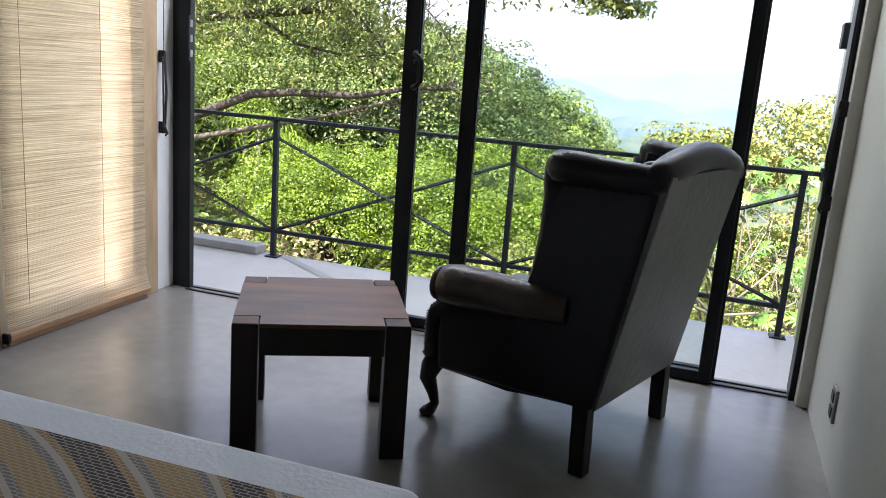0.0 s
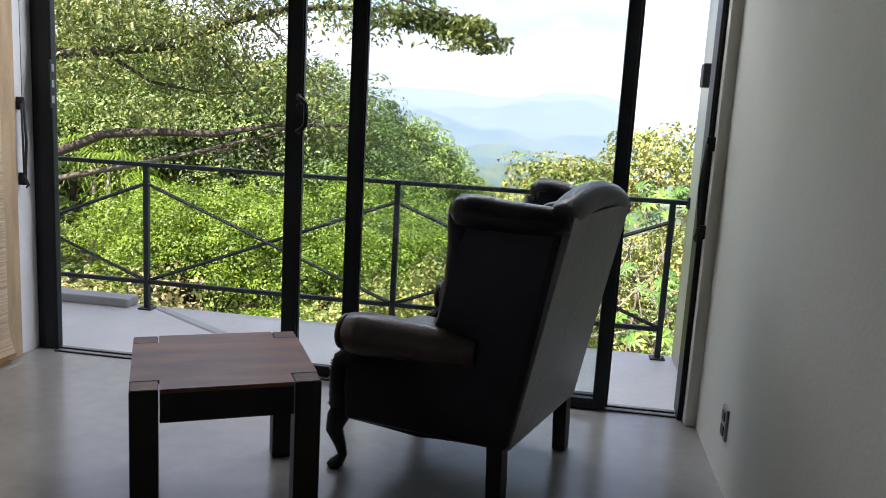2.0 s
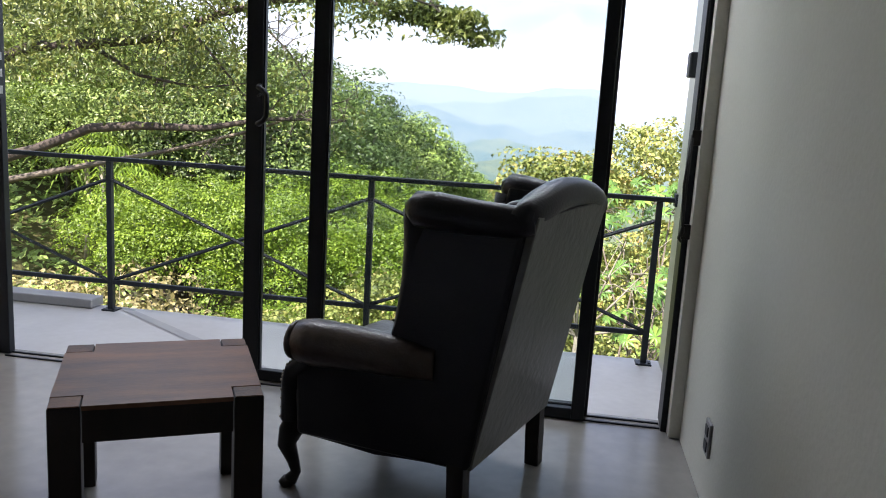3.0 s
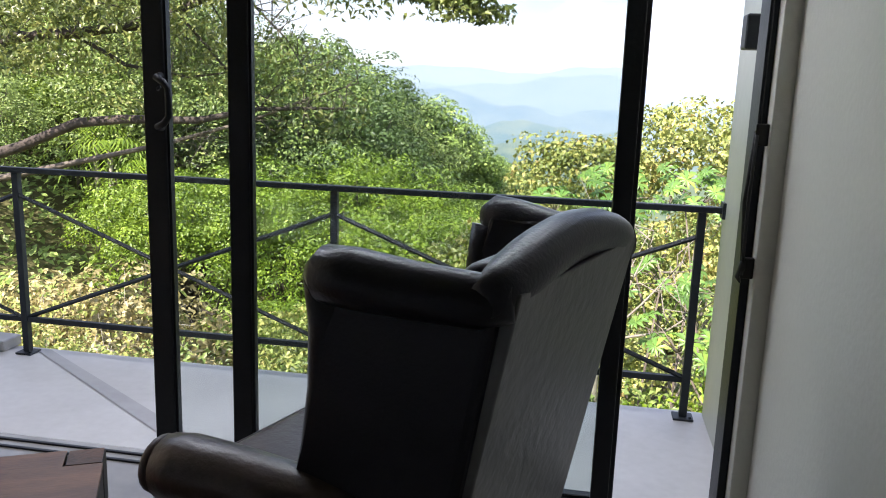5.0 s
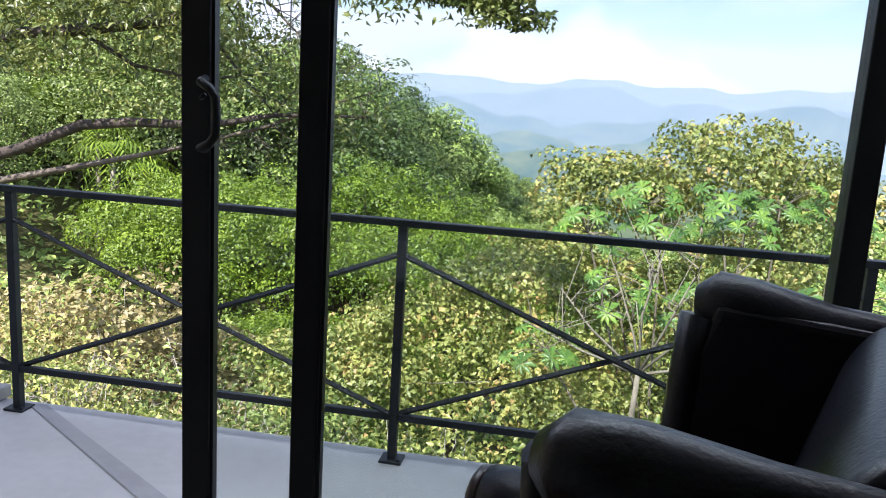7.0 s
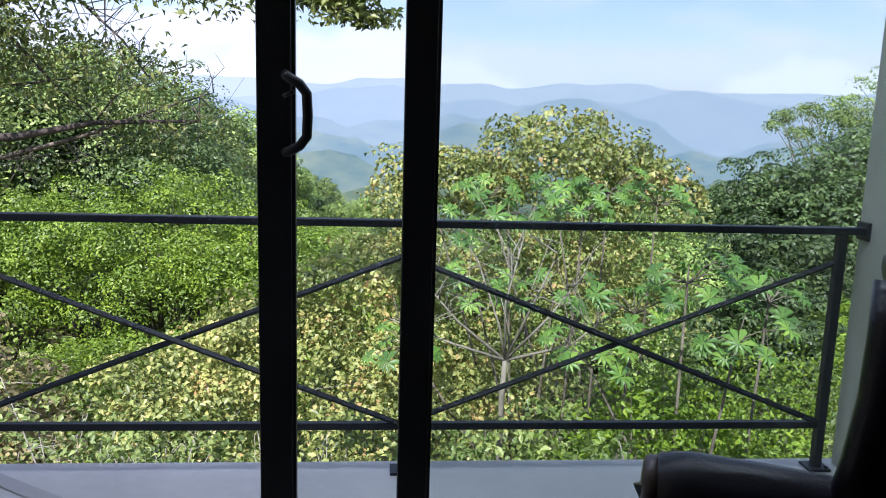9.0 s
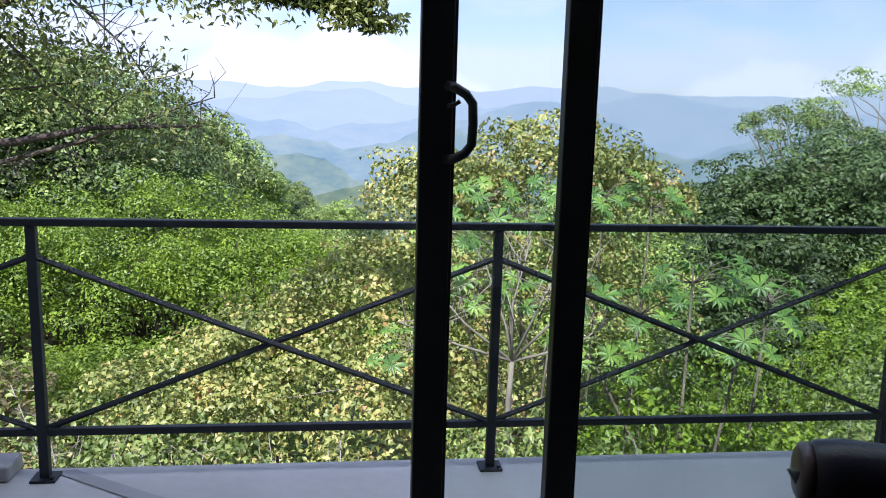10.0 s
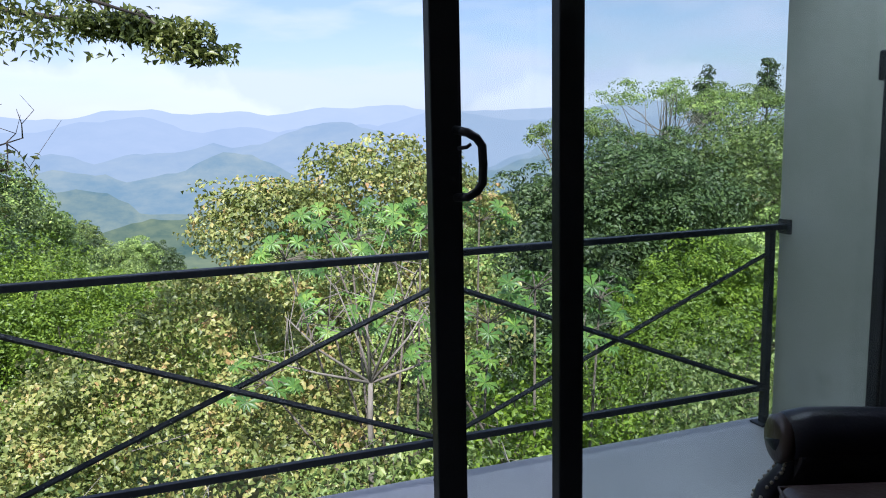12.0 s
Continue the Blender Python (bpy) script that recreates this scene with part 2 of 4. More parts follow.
M_CEIL = mottled("ceiling_paint", (0.70, 0.70, 0.68), (0.78, 0.78, 0.76), 1.0, 50, (0.8, 0.95), 0.05)
M_STEEL = mottled("black_painted_steel", (0.004, 0.005, 0.008), (0.010, 0.012, 0.017), 6, 80, (0.38, 0.55), 0.08, spec=0.3)
M_RAIL = mottled("dark_grey_steel", (0.008, 0.011, 0.015), (0.018, 0.023, 0.029), 8, 90, (0.45, 0.6), 0.1, spec=0.4)
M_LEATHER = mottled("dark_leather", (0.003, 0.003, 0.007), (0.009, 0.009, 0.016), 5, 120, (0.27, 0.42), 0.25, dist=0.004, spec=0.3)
M_SEAT = mottled("brown_leather", (0.02, 0.012, 0.011), (0.05, 0.032, 0.028), 6, 60, (0.28, 0.42), 0.3, dist=0.006)
# leather lightened to grey for the sheen on the chair's outer back
M_BACKSHEEN = mottled("back_leather_sheen", (0.055, 0.055, 0.056), (0.12, 0.118, 0.112), 4, 30, (0.28, 0.42), 0.25, dist=0.012)
M_BRASS = mottled("aged_nail", (0.25, 0.22, 0.17), (0.42, 0.38, 0.3), 30, 90, (0.3, 0.45), 0.1, metal=0.9)
M_LEG = mottled("black_stained_wood", (0.004, 0.003, 0.003), (0.010, 0.007, 0.006), 8, 60, (0.35, 0.5), 0.1, spec=0.35)
# table top and leg ends brown; legs, aprons and bed base far darker
M_TABLETOP = mottled("brown_wood_top", (0.05, 0.022, 0.011), (0.19, 0.085, 0.042), 2.2, 40, (0.36, 0.5), 0.06, stretch=(1, 5, 1), spec=0.3)
M_TABLE = mottled("near_black_wood", (0.006, 0.004, 0.003), (0.016, 0.010, 0.007), 3, 40, (0.4, 0.55), 0.08, spec=0.3, stretch=(4, 4, 1))
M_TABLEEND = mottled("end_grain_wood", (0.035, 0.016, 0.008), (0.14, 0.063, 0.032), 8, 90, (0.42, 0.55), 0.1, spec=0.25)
M_BLIND = reed_blind("split_reed")
M_BATTEN = mottled("varnished_batten", (0.25, 0.13, 0.06), (0.42, 0.24, 0.12), 4, 40, (0.4, 0.6), 0.1, stretch=(6, 1, 6))
M_TRIM = mottled("raw_wood_trim", (0.34, 0.23, 0.13), (0.5, 0.36, 0.22), 3, 40, (0.6, 0.8), 0.1, stretch=(6, 6, 1))
M_SHEET = mottled("white_cotton", (0.72, 0.75, 0.82), (0.8, 0.82, 0.88), 6, 90, (0.8, 0.95), 0.3)
M_BLANKET = blanket_weave("woven_blanket")
M_PLASTIC = mottled("grey_plastic", (0.18, 0.18, 0.18), (0.26, 0.26, 0.26), 9, 70, (0.35, 0.5), 0.05)
M_CORD = mottled("black_cord", (0.01, 0.01, 0.01), (0.03, 0.03, 0.03), 9, 70, (0.5, 0.7), 0.1)
M_COPPER = mottled("brown_toggle", (0.10, 0.05, 0.03), (0.2, 0.1, 0.06), 20, 70, (0.3, 0.5), 0.1)
M_GLASS = pane_glass("clear_glass")
M_SOIL = mottled("slope_soil", (0.05, 0.055, 0.02), (0.16, 0.15, 0.05), 0.25, 3.0, (0.9, 1.0), 0.6, dist=0.1)
M_BARK = mottled("grey_bark", (0.07, 0.055, 0.04), (0.2, 0.17, 0.13), 3, 25, (0.8, 0.95), 0.6, dist=0.02)
M_DARKBARK = mottled("dark_bark", (0.03, 0.024, 0.018), (0.09, 0.07, 0.055), 3, 25, (0.8, 0.95), 0.6, dist=0.02)
M_PALEBARK = mottled("pale_bark", (0.17, 0.15, 0.115), (0.32, 0.29, 0.23), 3, 25, (0.8, 0.95), 0.4, dist=0.01)
M_TWIG = mottled("pale_twig", (0.22, 0.20, 0.17), (0.42, 0.39, 0.34), 3, 25, (0.8, 0.95), 0.3)
M_OVER = leafy("overhanging_leaf", ((0.0, (0.048, 0.072, 0.016)), (0.45, (0.11, 0.145, 0.032)), (0.75, (0.24, 0.26, 0.065)), (1.0, (0.37, 0.37, 0.17))), 0.38)
M_HILL = leafy("hill_leaf", ((0.0, (0.100, 0.165, 0.043)), (0.5, (0.215, 0.310, 0.072)), (1.0, (0.455, 0.550, 0.150))), vary=0.38)
M_HILLDARK = leafy("shade_leaf", ((0.0, (0.042, 0.078, 0.024)), (0.5, (0.088, 0.142, 0.042)), (1.0, (0.175, 0.25, 0.075))), vary=0.38)
M_BRIGHT = leafy("bright_leaf", ((0.0, (0.055, 0.11, 0.008)), (0.5, (0.155, 0.255, 0.018)), (1.0, (0.29, 0.39, 0.035))))
M_YELLOW = leafy("yellowing_leaf", ((0.0, (0.085, 0.125, 0.034)), (0.4, (0.27, 0.33, 0.08)), (0.7, (0.50, 0.50, 0.15)), (0.95, (0.52, 0.33, 0.14))), 0.42)
M_PALMATE = leafy("palmate_leaf", ((0.0, (0.06, 0.15, 0.035)), (0.6, (0.14, 0.28, 0.05)), (1.0, (0.28, 0.42, 0.06))), 0.4)
M_DRY = leafy("dry_leaf", ((0.0, (0.168, 0.147, 0.053)), (0.5, (0.336, 0.294, 0.116)), (1.0, (0.483, 0.420, 0.210))))
M_SCRUB = leafy("scrub_leaf", ((0.0, (0.05, 0.085, 0.02)), (0.5, (0.16, 0.235, 0.055)), (0.85, (0.34, 0.40, 0.12)), (1.0, (0.48, 0.44, 0.2))))
M_GRASS = leafy("grass_blade", ((0.0, (0.120, 0.200, 0.030)), (1.0, (0.300, 0.380, 0.090))))

# ---- builders ----


def part(name, bm, mat, parent=None, label="", smooth=False):
    me = bpy.data.meshes.new(name)
    bmesh.ops.recalc_face_normals(bm, faces=bm.faces)
    bm.to_mesh(me)
    bm.free()
    me.materials.append(mat)
    if smooth:
        me.shade_smooth()
    ob = new(name, me)
    if parent is not None:
        ob.parent = parent
    return tagged(ob, label)


def thing(name, label, category, m=None, group="", kind=""):
    ob = new(name)
    if m is not None:
        ob.matrix_world = m
    ob.empty_display_size = 0.1
    return tagged(ob, label, category, group, kind)


def boxes(*spans, bevel=0.0, seg=2):
    """One bmesh of boxes (x0, x1, y0, y1, z0, z1)."""
    bm = bmesh.new()
    for x0, x1, y0, y1, z0, z1 in spans:
        m = Matrix.Translation(((x0 + x1) / 2, (y0 + y1) / 2, (z0 + z1) / 2)) @ Matrix.Diagonal((x1 - x0, y1 - y0, z1 - z0, 1))
        bmesh.ops.create_cube(bm, size=1, matrix=m)
    if bevel:
        bmesh.ops.bevel(bm, geom=bm.edges[:], offset=bevel, segments=seg, profile=0.5, affect="EDGES")
    return bm


def prism(profile, y0, y1, bevel=0.0, seg=3):
    """A profile in x and z, drawn out along y."""
    bm = bmesh.new()
    a = [bm.verts.new((x, y0, z)) for x, z in profile]
    b = [bm.verts.new((x, y1, z)) for x, z in profile]
    k = len(profile)
    bm.faces.new(a)
    bm.faces.new(b[::-1])
    for i in range(k):
        bm.faces.new((a[i], b[i], b[(i + 1) % k], a[(i + 1) % k]))
    if bevel:
        bmesh.ops.bevel(bm, geom=bm.edges[:], offset=bevel, segments=seg, profile=0.5, affect="EDGES", clamp_overlap=True)
    return bm


def sweep(points, radii, sides=8, squash=1.0):
    """Vertices and faces of a tube through the points."""
    pts = [Vector(p) for p in points]
    verts, faces = [], []
    side = None
    for i, p in enumerate(pts):
        d = (pts[min(i + 1, len(pts) - 1)] - pts[max(i - 1, 0)]).normalized()
        if side is None:
            side = d.cross(Vector((0, 0, 1)) if abs(d.z) < 0.9 else Vector((1, 0, 0))).normalized()
        side = (side - d * side.dot(d)).normalized()
        up = side.cross(d)
        r = radii[i] if hasattr(radii, "__len__") else radii
        for k in range(sides):
            a = 2 * math.pi * k / sides
            verts.append(p + side * (r * math.cos(a)) + up * (r * squash * math.sin(a)))
    for i in range(len(pts) - 1):
        for k in range(sides):
            k2 = (k + 1) % sides
            faces.append((i * sides + k, i * sides + k2, (i + 1) * sides + k2, (i + 1) * sides + k))
    n = len(pts) - 1
    faces.append(tuple(range(sides))[::-1])
    faces.append(tuple(n * sides + k for k in range(sides)))
    return verts, faces


def tubes(name, runs, mat, parent=None, label="", sides=6, smooth=True):
    """One mesh out of several (points, radii) runs."""
    vs, fs = [], []
    for pts, radii in runs:
        v, f = sweep(pts, radii, sides)
        fs += [tuple(i + len(vs) for i in face) for face in f]
        vs += v
    me = bpy.data.meshes.new(name)
    me.from_pydata([tuple(v) for v in vs], [], fs)
    me.materials.append(mat)
    if smooth:
        me.shade_smooth()
    ob = new(name, me)
    if parent is not None:
        ob.parent = parent
    return tagged(ob, label)


def pts_mesh(name, verts, tris, mat, parent=None, label=""):
    """A mesh from arrays of vertices and triangles."""
    me = bpy.data.meshes.new(name)
    verts, tris = np.asarray(verts, np.float32), np.asarray(tris, np.int32)
    me.vertices.add(len(verts))
    me.vertices.foreach_set("co", verts.ravel())
    me.loops.add(tris.size)
    me.loops.foreach_set("vertex_index", tris.ravel())
    me.polygons.add(len(tris))
    me.polygons.foreach_set("loop_start", np.arange(0, tris.size, 3, dtype=np.int32))
    me.update(calc_edges=True)
    me.materials.append(mat)
    ob = new(name, me)
    if parent is not None:
        ob.parent = parent
    return tagged(ob, label)


rng = np.random.default_rng(7)


def unit(v):
    return v / np.maximum(np.linalg.norm(v, axis=-1, keepdims=True), 1e-9)


def leaves(centres, length, width, facing, droop=0.3, loose=0.6):
    """Folded leaves of four triangles each: centres (n,3), a facing (n,3) that they lean to."""
    n = len(centres)
    nor = unit(facing + rng.normal(0, loose, (n, 3)))
    along = rng.normal(0, 1, (n, 3))
    along[:, 2] -= droop * 2
    along = unit(along - nor * np.sum(along * nor, 1, keepdims=True))
    side = np.cross(nor, along)
    ln = (length * rng.uniform(0.65, 1.25, n))[:, None]
    wd = ln * width
    fold = nor * wd * 0.35
    base = centres - along * ln * 0.5
    mid = base + along * ln * 0.42
    tip = centres + along * ln * 0.5 - nor * ln * 0.12
    v = np.stack([base, mid + side * wd * 0.5 + fold, tip, mid - side * wd * 0.5 + fold, mid], 1).reshape(-1, 3)
    t = np.array([[0, 1, 4], [1, 2, 4], [0, 4, 3], [4, 2, 3]])
    return v, (np.arange(n)[:, None, None] * 5 + t[None]).reshape(-1, 3)


def simple_leaves(centres, length, width, facing, loose=0.38):
    """Leaves of two triangles each, for trees far off."""
    n = len(centres)
    nor = unit(facing + rng.normal(0, loose, (n, 3)))
    along = unit(np.cross(nor, rng.normal(0, 1, (n, 3))))
    side = np.cross(nor, along)
    ln = (length * rng.uniform(0.6, 1.3, n))[:, None]
    v = np.stack([centres - along * ln * 0.5, centres + side * ln * width * 0.5 + nor * ln * 0.1, centres + along * ln * 0.5,
                  centres - side * ln * width * 0.5 + nor * ln * 0.1], 1).reshape(-1, 3)
    t = np.array([[0, 1, 2], [0, 2, 3]])
    return v, (np.arange(n)[:, None, None] * 4 + t[None]).reshape(-1, 3)


def clump_points(blobs, clumps, per, spread, shell=0.55):
    """Leaf places in clumps over the outer part of the blobs ((x,y,z),(rx,ry,rz)); also the way each leaf faces, and the clumps."""
    vol = np.array([b[1][0] * b[1][1] + b[1][2] ** 2 for b in blobs], float)
    pick = rng.choice(len(blobs), clumps, p=vol / vol.sum())
    c = np.array([b[0] for b in blobs], float)[pick]
    r = np.array([b[1] for b in blobs], float)[pick]
    d = unit(rng.normal(0, 1, (clumps, 3)))
    d[:, 2] = np.where(d[:, 2] < -0.35, -d[:, 2], d[:, 2])
    d = unit(d)
    k = rng.uniform(shell, 1.08, (clumps, 1))
    cc = c + d * r * k
    out = unit(d / r)
    # each clump is a small dome of leaves, full above and open beneath
    dome = unit(rng.normal(0, 1, (clumps * per, 3)) + np.repeat(out, per, 0) * 0.5 + np.array([0, 0, 0.35]))
    size = np.repeat(rng.uniform(0.75, 1.5, (clumps, 1)), per, 0)
    pts = np.repeat(cc, per, 0) + dome * size * spread * 1.5 * rng.uniform(0.78, 1.05, (clumps * per, 1)) * np.array([1.15, 1.15, 0.75])
    face = dome * 1.2 + np.array([0, 0, 0.45])
    return pts, face, cc


def limbs(base, top, clumps, count, r0, wob=0.12):
    """A trunk with limbs that reach into the clumps."""
    base, top = Vector(base), Vector(top)
    ln = (top - base).length
    tr = [base.lerp(top, k / 6) + Vector(rng.normal(0, wob * 0.25 * ln * 0.15, 3)) * (0 < k < 6) for k in range(7)]
    runs = [(tr, [r0 * (1 - 0.75 * k / 6) for k in range(7)])]
    for i in rng.choice(len(clumps), min(count, len(clumps)), replace=False):
        end = Vector(clumps[i])
        k = rng.uniform(0.35, 0.95)
        st = base.lerp(top, k)
        mid = st.lerp(end, 0.5) + Vector((0, 0, -0.06 * ln)) + Vector(rng.normal(0, 0.04 * ln, 3))
        r = r0 * (1 - 0.75 * k) * 0.55
        runs.append(([st, st.lerp(mid, 0.5), mid, mid.lerp(end, 0.6), end], [r, r * 0.8, r * 0.6, r * 0.4, r * 0.15]))
    return runs


def tree(name, label, base, top, blobs, mat, bark, clumps=260, per=22, spread=0.35, leaf=0.25, width=0.55, limb=24, r0=0.18, fine=False, group="", shell=0.55):
    """A tree of trunk, limbs and crown; places are relative to its base."""
    t = thing(name, label, "tree", Matrix.Translation(base), group)
    p, f, cc = clump_points(blobs, clumps, per, spread, shell)
    tubes("trunk", limbs((0, 0, 0), top, cc, limb, r0), bark, t, sides=6)
    v, q = (leaves if fine else simple_leaves)(p, leaf, width, f)
    tagged(pts_mesh("crown", v, q, mat, t), kind="stuff")
    return t


# ---- large structure: the ground ----


def ground_z(x, y):
    x, y = np.asarray(x, float), np.asarray(y, float)
    z = -2.3 - 0.62 * np.clip(y - 0.4, 0, 13) - 0.06 * np.clip(y - 13, 0, 90)
    z = z + 0.52 * np.clip(-x - 5.5, 0, 48) * np.clip((y + 4) / 14, 0, 1) * np.clip((110 - y) / 70, 0, 1)
    z = z + 0.20 * np.clip(x - 5, 0, 60) * np.clip((y + 2) / 8, 0, 1)
    z = z - 0.45 * np.clip(y - 95, 0, 1200)
    z = z - 0.45 * np.clip(x - 75, 0, 600)
    z = z + 0.25 * np.sin(x * 0.7 + 1.3) * np.sin(y * 0.53)
    return np.maximum(z, -430)


_r = np.concatenate([np.linspace(0.6, 30, 60), np.geomspace(31, 4200, 50)])
_a = np.linspace(0, 2 * np.pi, 145)[:-1]
_gx, _gy = (_r[:, None] * np.sin(_a)[None]).ravel(), (_r[:, None] * np.cos(_a)[None]).ravel()
_gz = np.where(_gy < 0.15, -2.6, ground_z(_gx, np.maximum(_gy, 0.15)))
_v = np.stack([_gx, _gy, _gz], 1)
_i, _j = np.meshgrid(np.arange(len(_r) - 1), np.arange(144), indexing="ij")
_p00, _p01 = _i * 144 + _j, _i * 144 + (_j + 1) % 144
_p10, _p11 = _p00 + 144, _p01 + 144
_t = np.concatenate([np.stack([_p00, _p10, _p11], -1).reshape(-1, 3), np.stack([_p00, _p11, _p01], -1).reshape(-1, 3)])
ground = pts_mesh("ground", _v, _t[:, ::-1], M_SOIL)
ground.data.shade_smooth()
tagged(ground, "steep overgrown hillside falling into a valley", "ground", kind="structure")

# the distance: ranges of hills, haze painted in, so farther ones paler (distance, foot, mean top, swing, seed, colours)
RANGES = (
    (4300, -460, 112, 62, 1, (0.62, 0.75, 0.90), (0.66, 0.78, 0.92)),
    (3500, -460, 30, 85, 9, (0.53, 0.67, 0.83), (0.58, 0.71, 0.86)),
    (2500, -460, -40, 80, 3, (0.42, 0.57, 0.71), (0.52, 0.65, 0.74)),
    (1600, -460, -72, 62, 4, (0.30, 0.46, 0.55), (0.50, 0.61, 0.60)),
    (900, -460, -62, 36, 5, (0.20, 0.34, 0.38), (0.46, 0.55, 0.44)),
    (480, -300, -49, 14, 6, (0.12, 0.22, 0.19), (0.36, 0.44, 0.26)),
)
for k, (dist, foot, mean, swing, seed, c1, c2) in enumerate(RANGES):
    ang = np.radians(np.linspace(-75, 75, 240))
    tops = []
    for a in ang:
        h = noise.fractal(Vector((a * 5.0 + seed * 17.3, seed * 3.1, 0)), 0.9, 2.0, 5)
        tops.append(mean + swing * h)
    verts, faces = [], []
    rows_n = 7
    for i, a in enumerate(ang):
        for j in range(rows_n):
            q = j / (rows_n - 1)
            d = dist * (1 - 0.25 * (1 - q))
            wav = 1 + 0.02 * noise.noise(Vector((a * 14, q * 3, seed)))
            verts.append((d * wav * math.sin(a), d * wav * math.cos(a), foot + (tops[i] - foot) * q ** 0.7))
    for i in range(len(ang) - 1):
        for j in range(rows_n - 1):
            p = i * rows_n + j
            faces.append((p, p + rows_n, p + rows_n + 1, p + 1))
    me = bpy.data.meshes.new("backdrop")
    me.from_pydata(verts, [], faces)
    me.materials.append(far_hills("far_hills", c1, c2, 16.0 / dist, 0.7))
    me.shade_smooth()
    tagged(new("backdrop", me), "distant forested hills, blue haze put into their colour", "hills", kind="structure")

# ---- large structure: the room and its balcony ----
XL, XR, YD, YB, ZC = -1.66, 1.60, -0.85, -6.2, 2.62


def structure(name, bm, mat, label, category):
    return tagged(part(name, bm, mat), label, category, kind="structure")


structure("floor", boxes((XL - 0.2, XR + 0.2, YB - 0.2, -0.83, -0.25, 0)), M_FLOOR, "polished grey concrete floor with soft reflections", "floor")
structure("balcony_floor", boxes((-4.2, XR + 0.2, -0.826, 0.085, -0.22, -0.002), bevel=0.006), M_BALCONY, "pale smooth concrete balcony floor", "floor")
structure("ceiling", boxes((XL - 0.2, XR + 0.2, YB - 0.2, -0.75, ZC, ZC + 0.2)), M_CEIL, "plain white painted ceiling", "ceiling")
structure("balcony_roof", boxes((-4.2, XL - 0.2, -1.05, 0.3, ZC, ZC + 0.18), (XL - 0.2, XR + 0.25, -0.75, 0.3, ZC, ZC + 0.18)), M_CEIL, "plain painted underside of the balcony roof", "ceiling")
structure("wall_east", boxes((XR, XR + 0.2, YB, -1.024, 0, ZC)), M_WALL, "cream plastered wall beside the armchair", "wall")
structure("wall_east_pier", boxes((1.553, XR + 0.2, -1.02, -0.80, 0, ZC), bevel=0.004), M_WALL, "cream plastered pier beside the sliding door", "wall")
structure("wall_east_outside", boxes((1.625, XR + 0.2, -0.796, 0.04, -0.002, ZC), bevel=0.006), M_OUTWALL, "smooth grey-green plastered balcony end wall", "wall")
structure("wall_west", boxes((XL - 0.2, XL, YB, -1.98, 0, ZC), (XL - 0.2, XL, -1.34, -0.80, 0, ZC), (XL - 0.2, XL, -1.98, -1.34, 2.2, ZC), (XL - 0.2, XL, -1.98, -1.34, 0, 0.12)), M_WHITE, "white plastered wall with a blind-covered window", "wall")
structure("wall_south", boxes((XL - 0.2, XR + 0.2, YB - 0.2, YB, 0, ZC)), M_WALL, "plain cream plastered wall behind the bed", "wall")
structure("wall_north_lintel", boxes((XL, 1.553, -1.0, -0.80, 2.36, ZC)), M_WHITE, "white plastered lintel above the sliding door", "wall")
structure("house_wall", boxes((-4.2, XL - 0.2, -1.0, -0.80, 0, ZC)), M_OUTWALL, "plastered outside wall along the balcony", "wall")
structure("foundation_wall", boxes((-4.1, XR + 0.15, -1.2, -0.1, -3.2, -0.22)), M_OUTWALL, "plastered wall below the balcony", "wall")
structure("ledge", boxes((-3.4, -1.66, -0.03, 0.10, 0, 0.055), bevel=0.008), M_LEDGE_AND_SHADOW, "low grey concrete ledge on the balcony's edge", "ledge")
# diagonal shadow on the balcony floor, laid in as a darker strip
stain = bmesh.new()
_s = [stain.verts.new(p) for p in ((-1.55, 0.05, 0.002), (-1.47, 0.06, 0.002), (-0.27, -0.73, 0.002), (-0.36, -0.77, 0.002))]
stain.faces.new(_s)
structure("trim_shadow", stain, M_LEDGE_AND_SHADOW, "faint painted shadow streak across the concrete floor", "stain")

# sliding door: black steel frame, two leaves pushed over one another
door = thing("door_1", "black steel sliding glass door standing half open", "door", kind="structure")
part("jamb", boxes((1.528, 1.553, -0.96, -0.893, 0, 2.36), bevel=0.003), M_STEEL, door)
part("jamb", boxes((1.534, 1.553, -0.872, -0.80, 0, 2.36), bevel=0.003), M_STEEL, door)
part("jamb", boxes((XL, -1.615, -0.89, -0.81, 0, 2.36), bevel=0.003), M_STEEL, door)
part("jamb", boxes((-1.612, -1.545, -0.90, -0.86, 0, 2.36), bevel=0.004), M_STEEL, door)
part("head", boxes((-1.545, 1.528, -0.97, -0.80, 2.30, 2.358), bevel=0.003), M_STEEL, door)
for y in (-0.93, -0.875):
    part("track", boxes((-1.545, 1.528, y - 0.006, y + 0.006, 0.0, 0.007)), M_STEEL, door)
lock = part("lock_plate", boxes((-1.545, -1.537, -0.925, -0.885, 1.22, 1.45), bevel=0.002), M_STEEL, door)
for z in (1.26, 1.335, 1.41):
    part("strike", boxes((-1.537, -1.534, -0.915, -0.895, z - 0.018, z + 0.018), bevel=0.001), M_PLASTIC, lock)


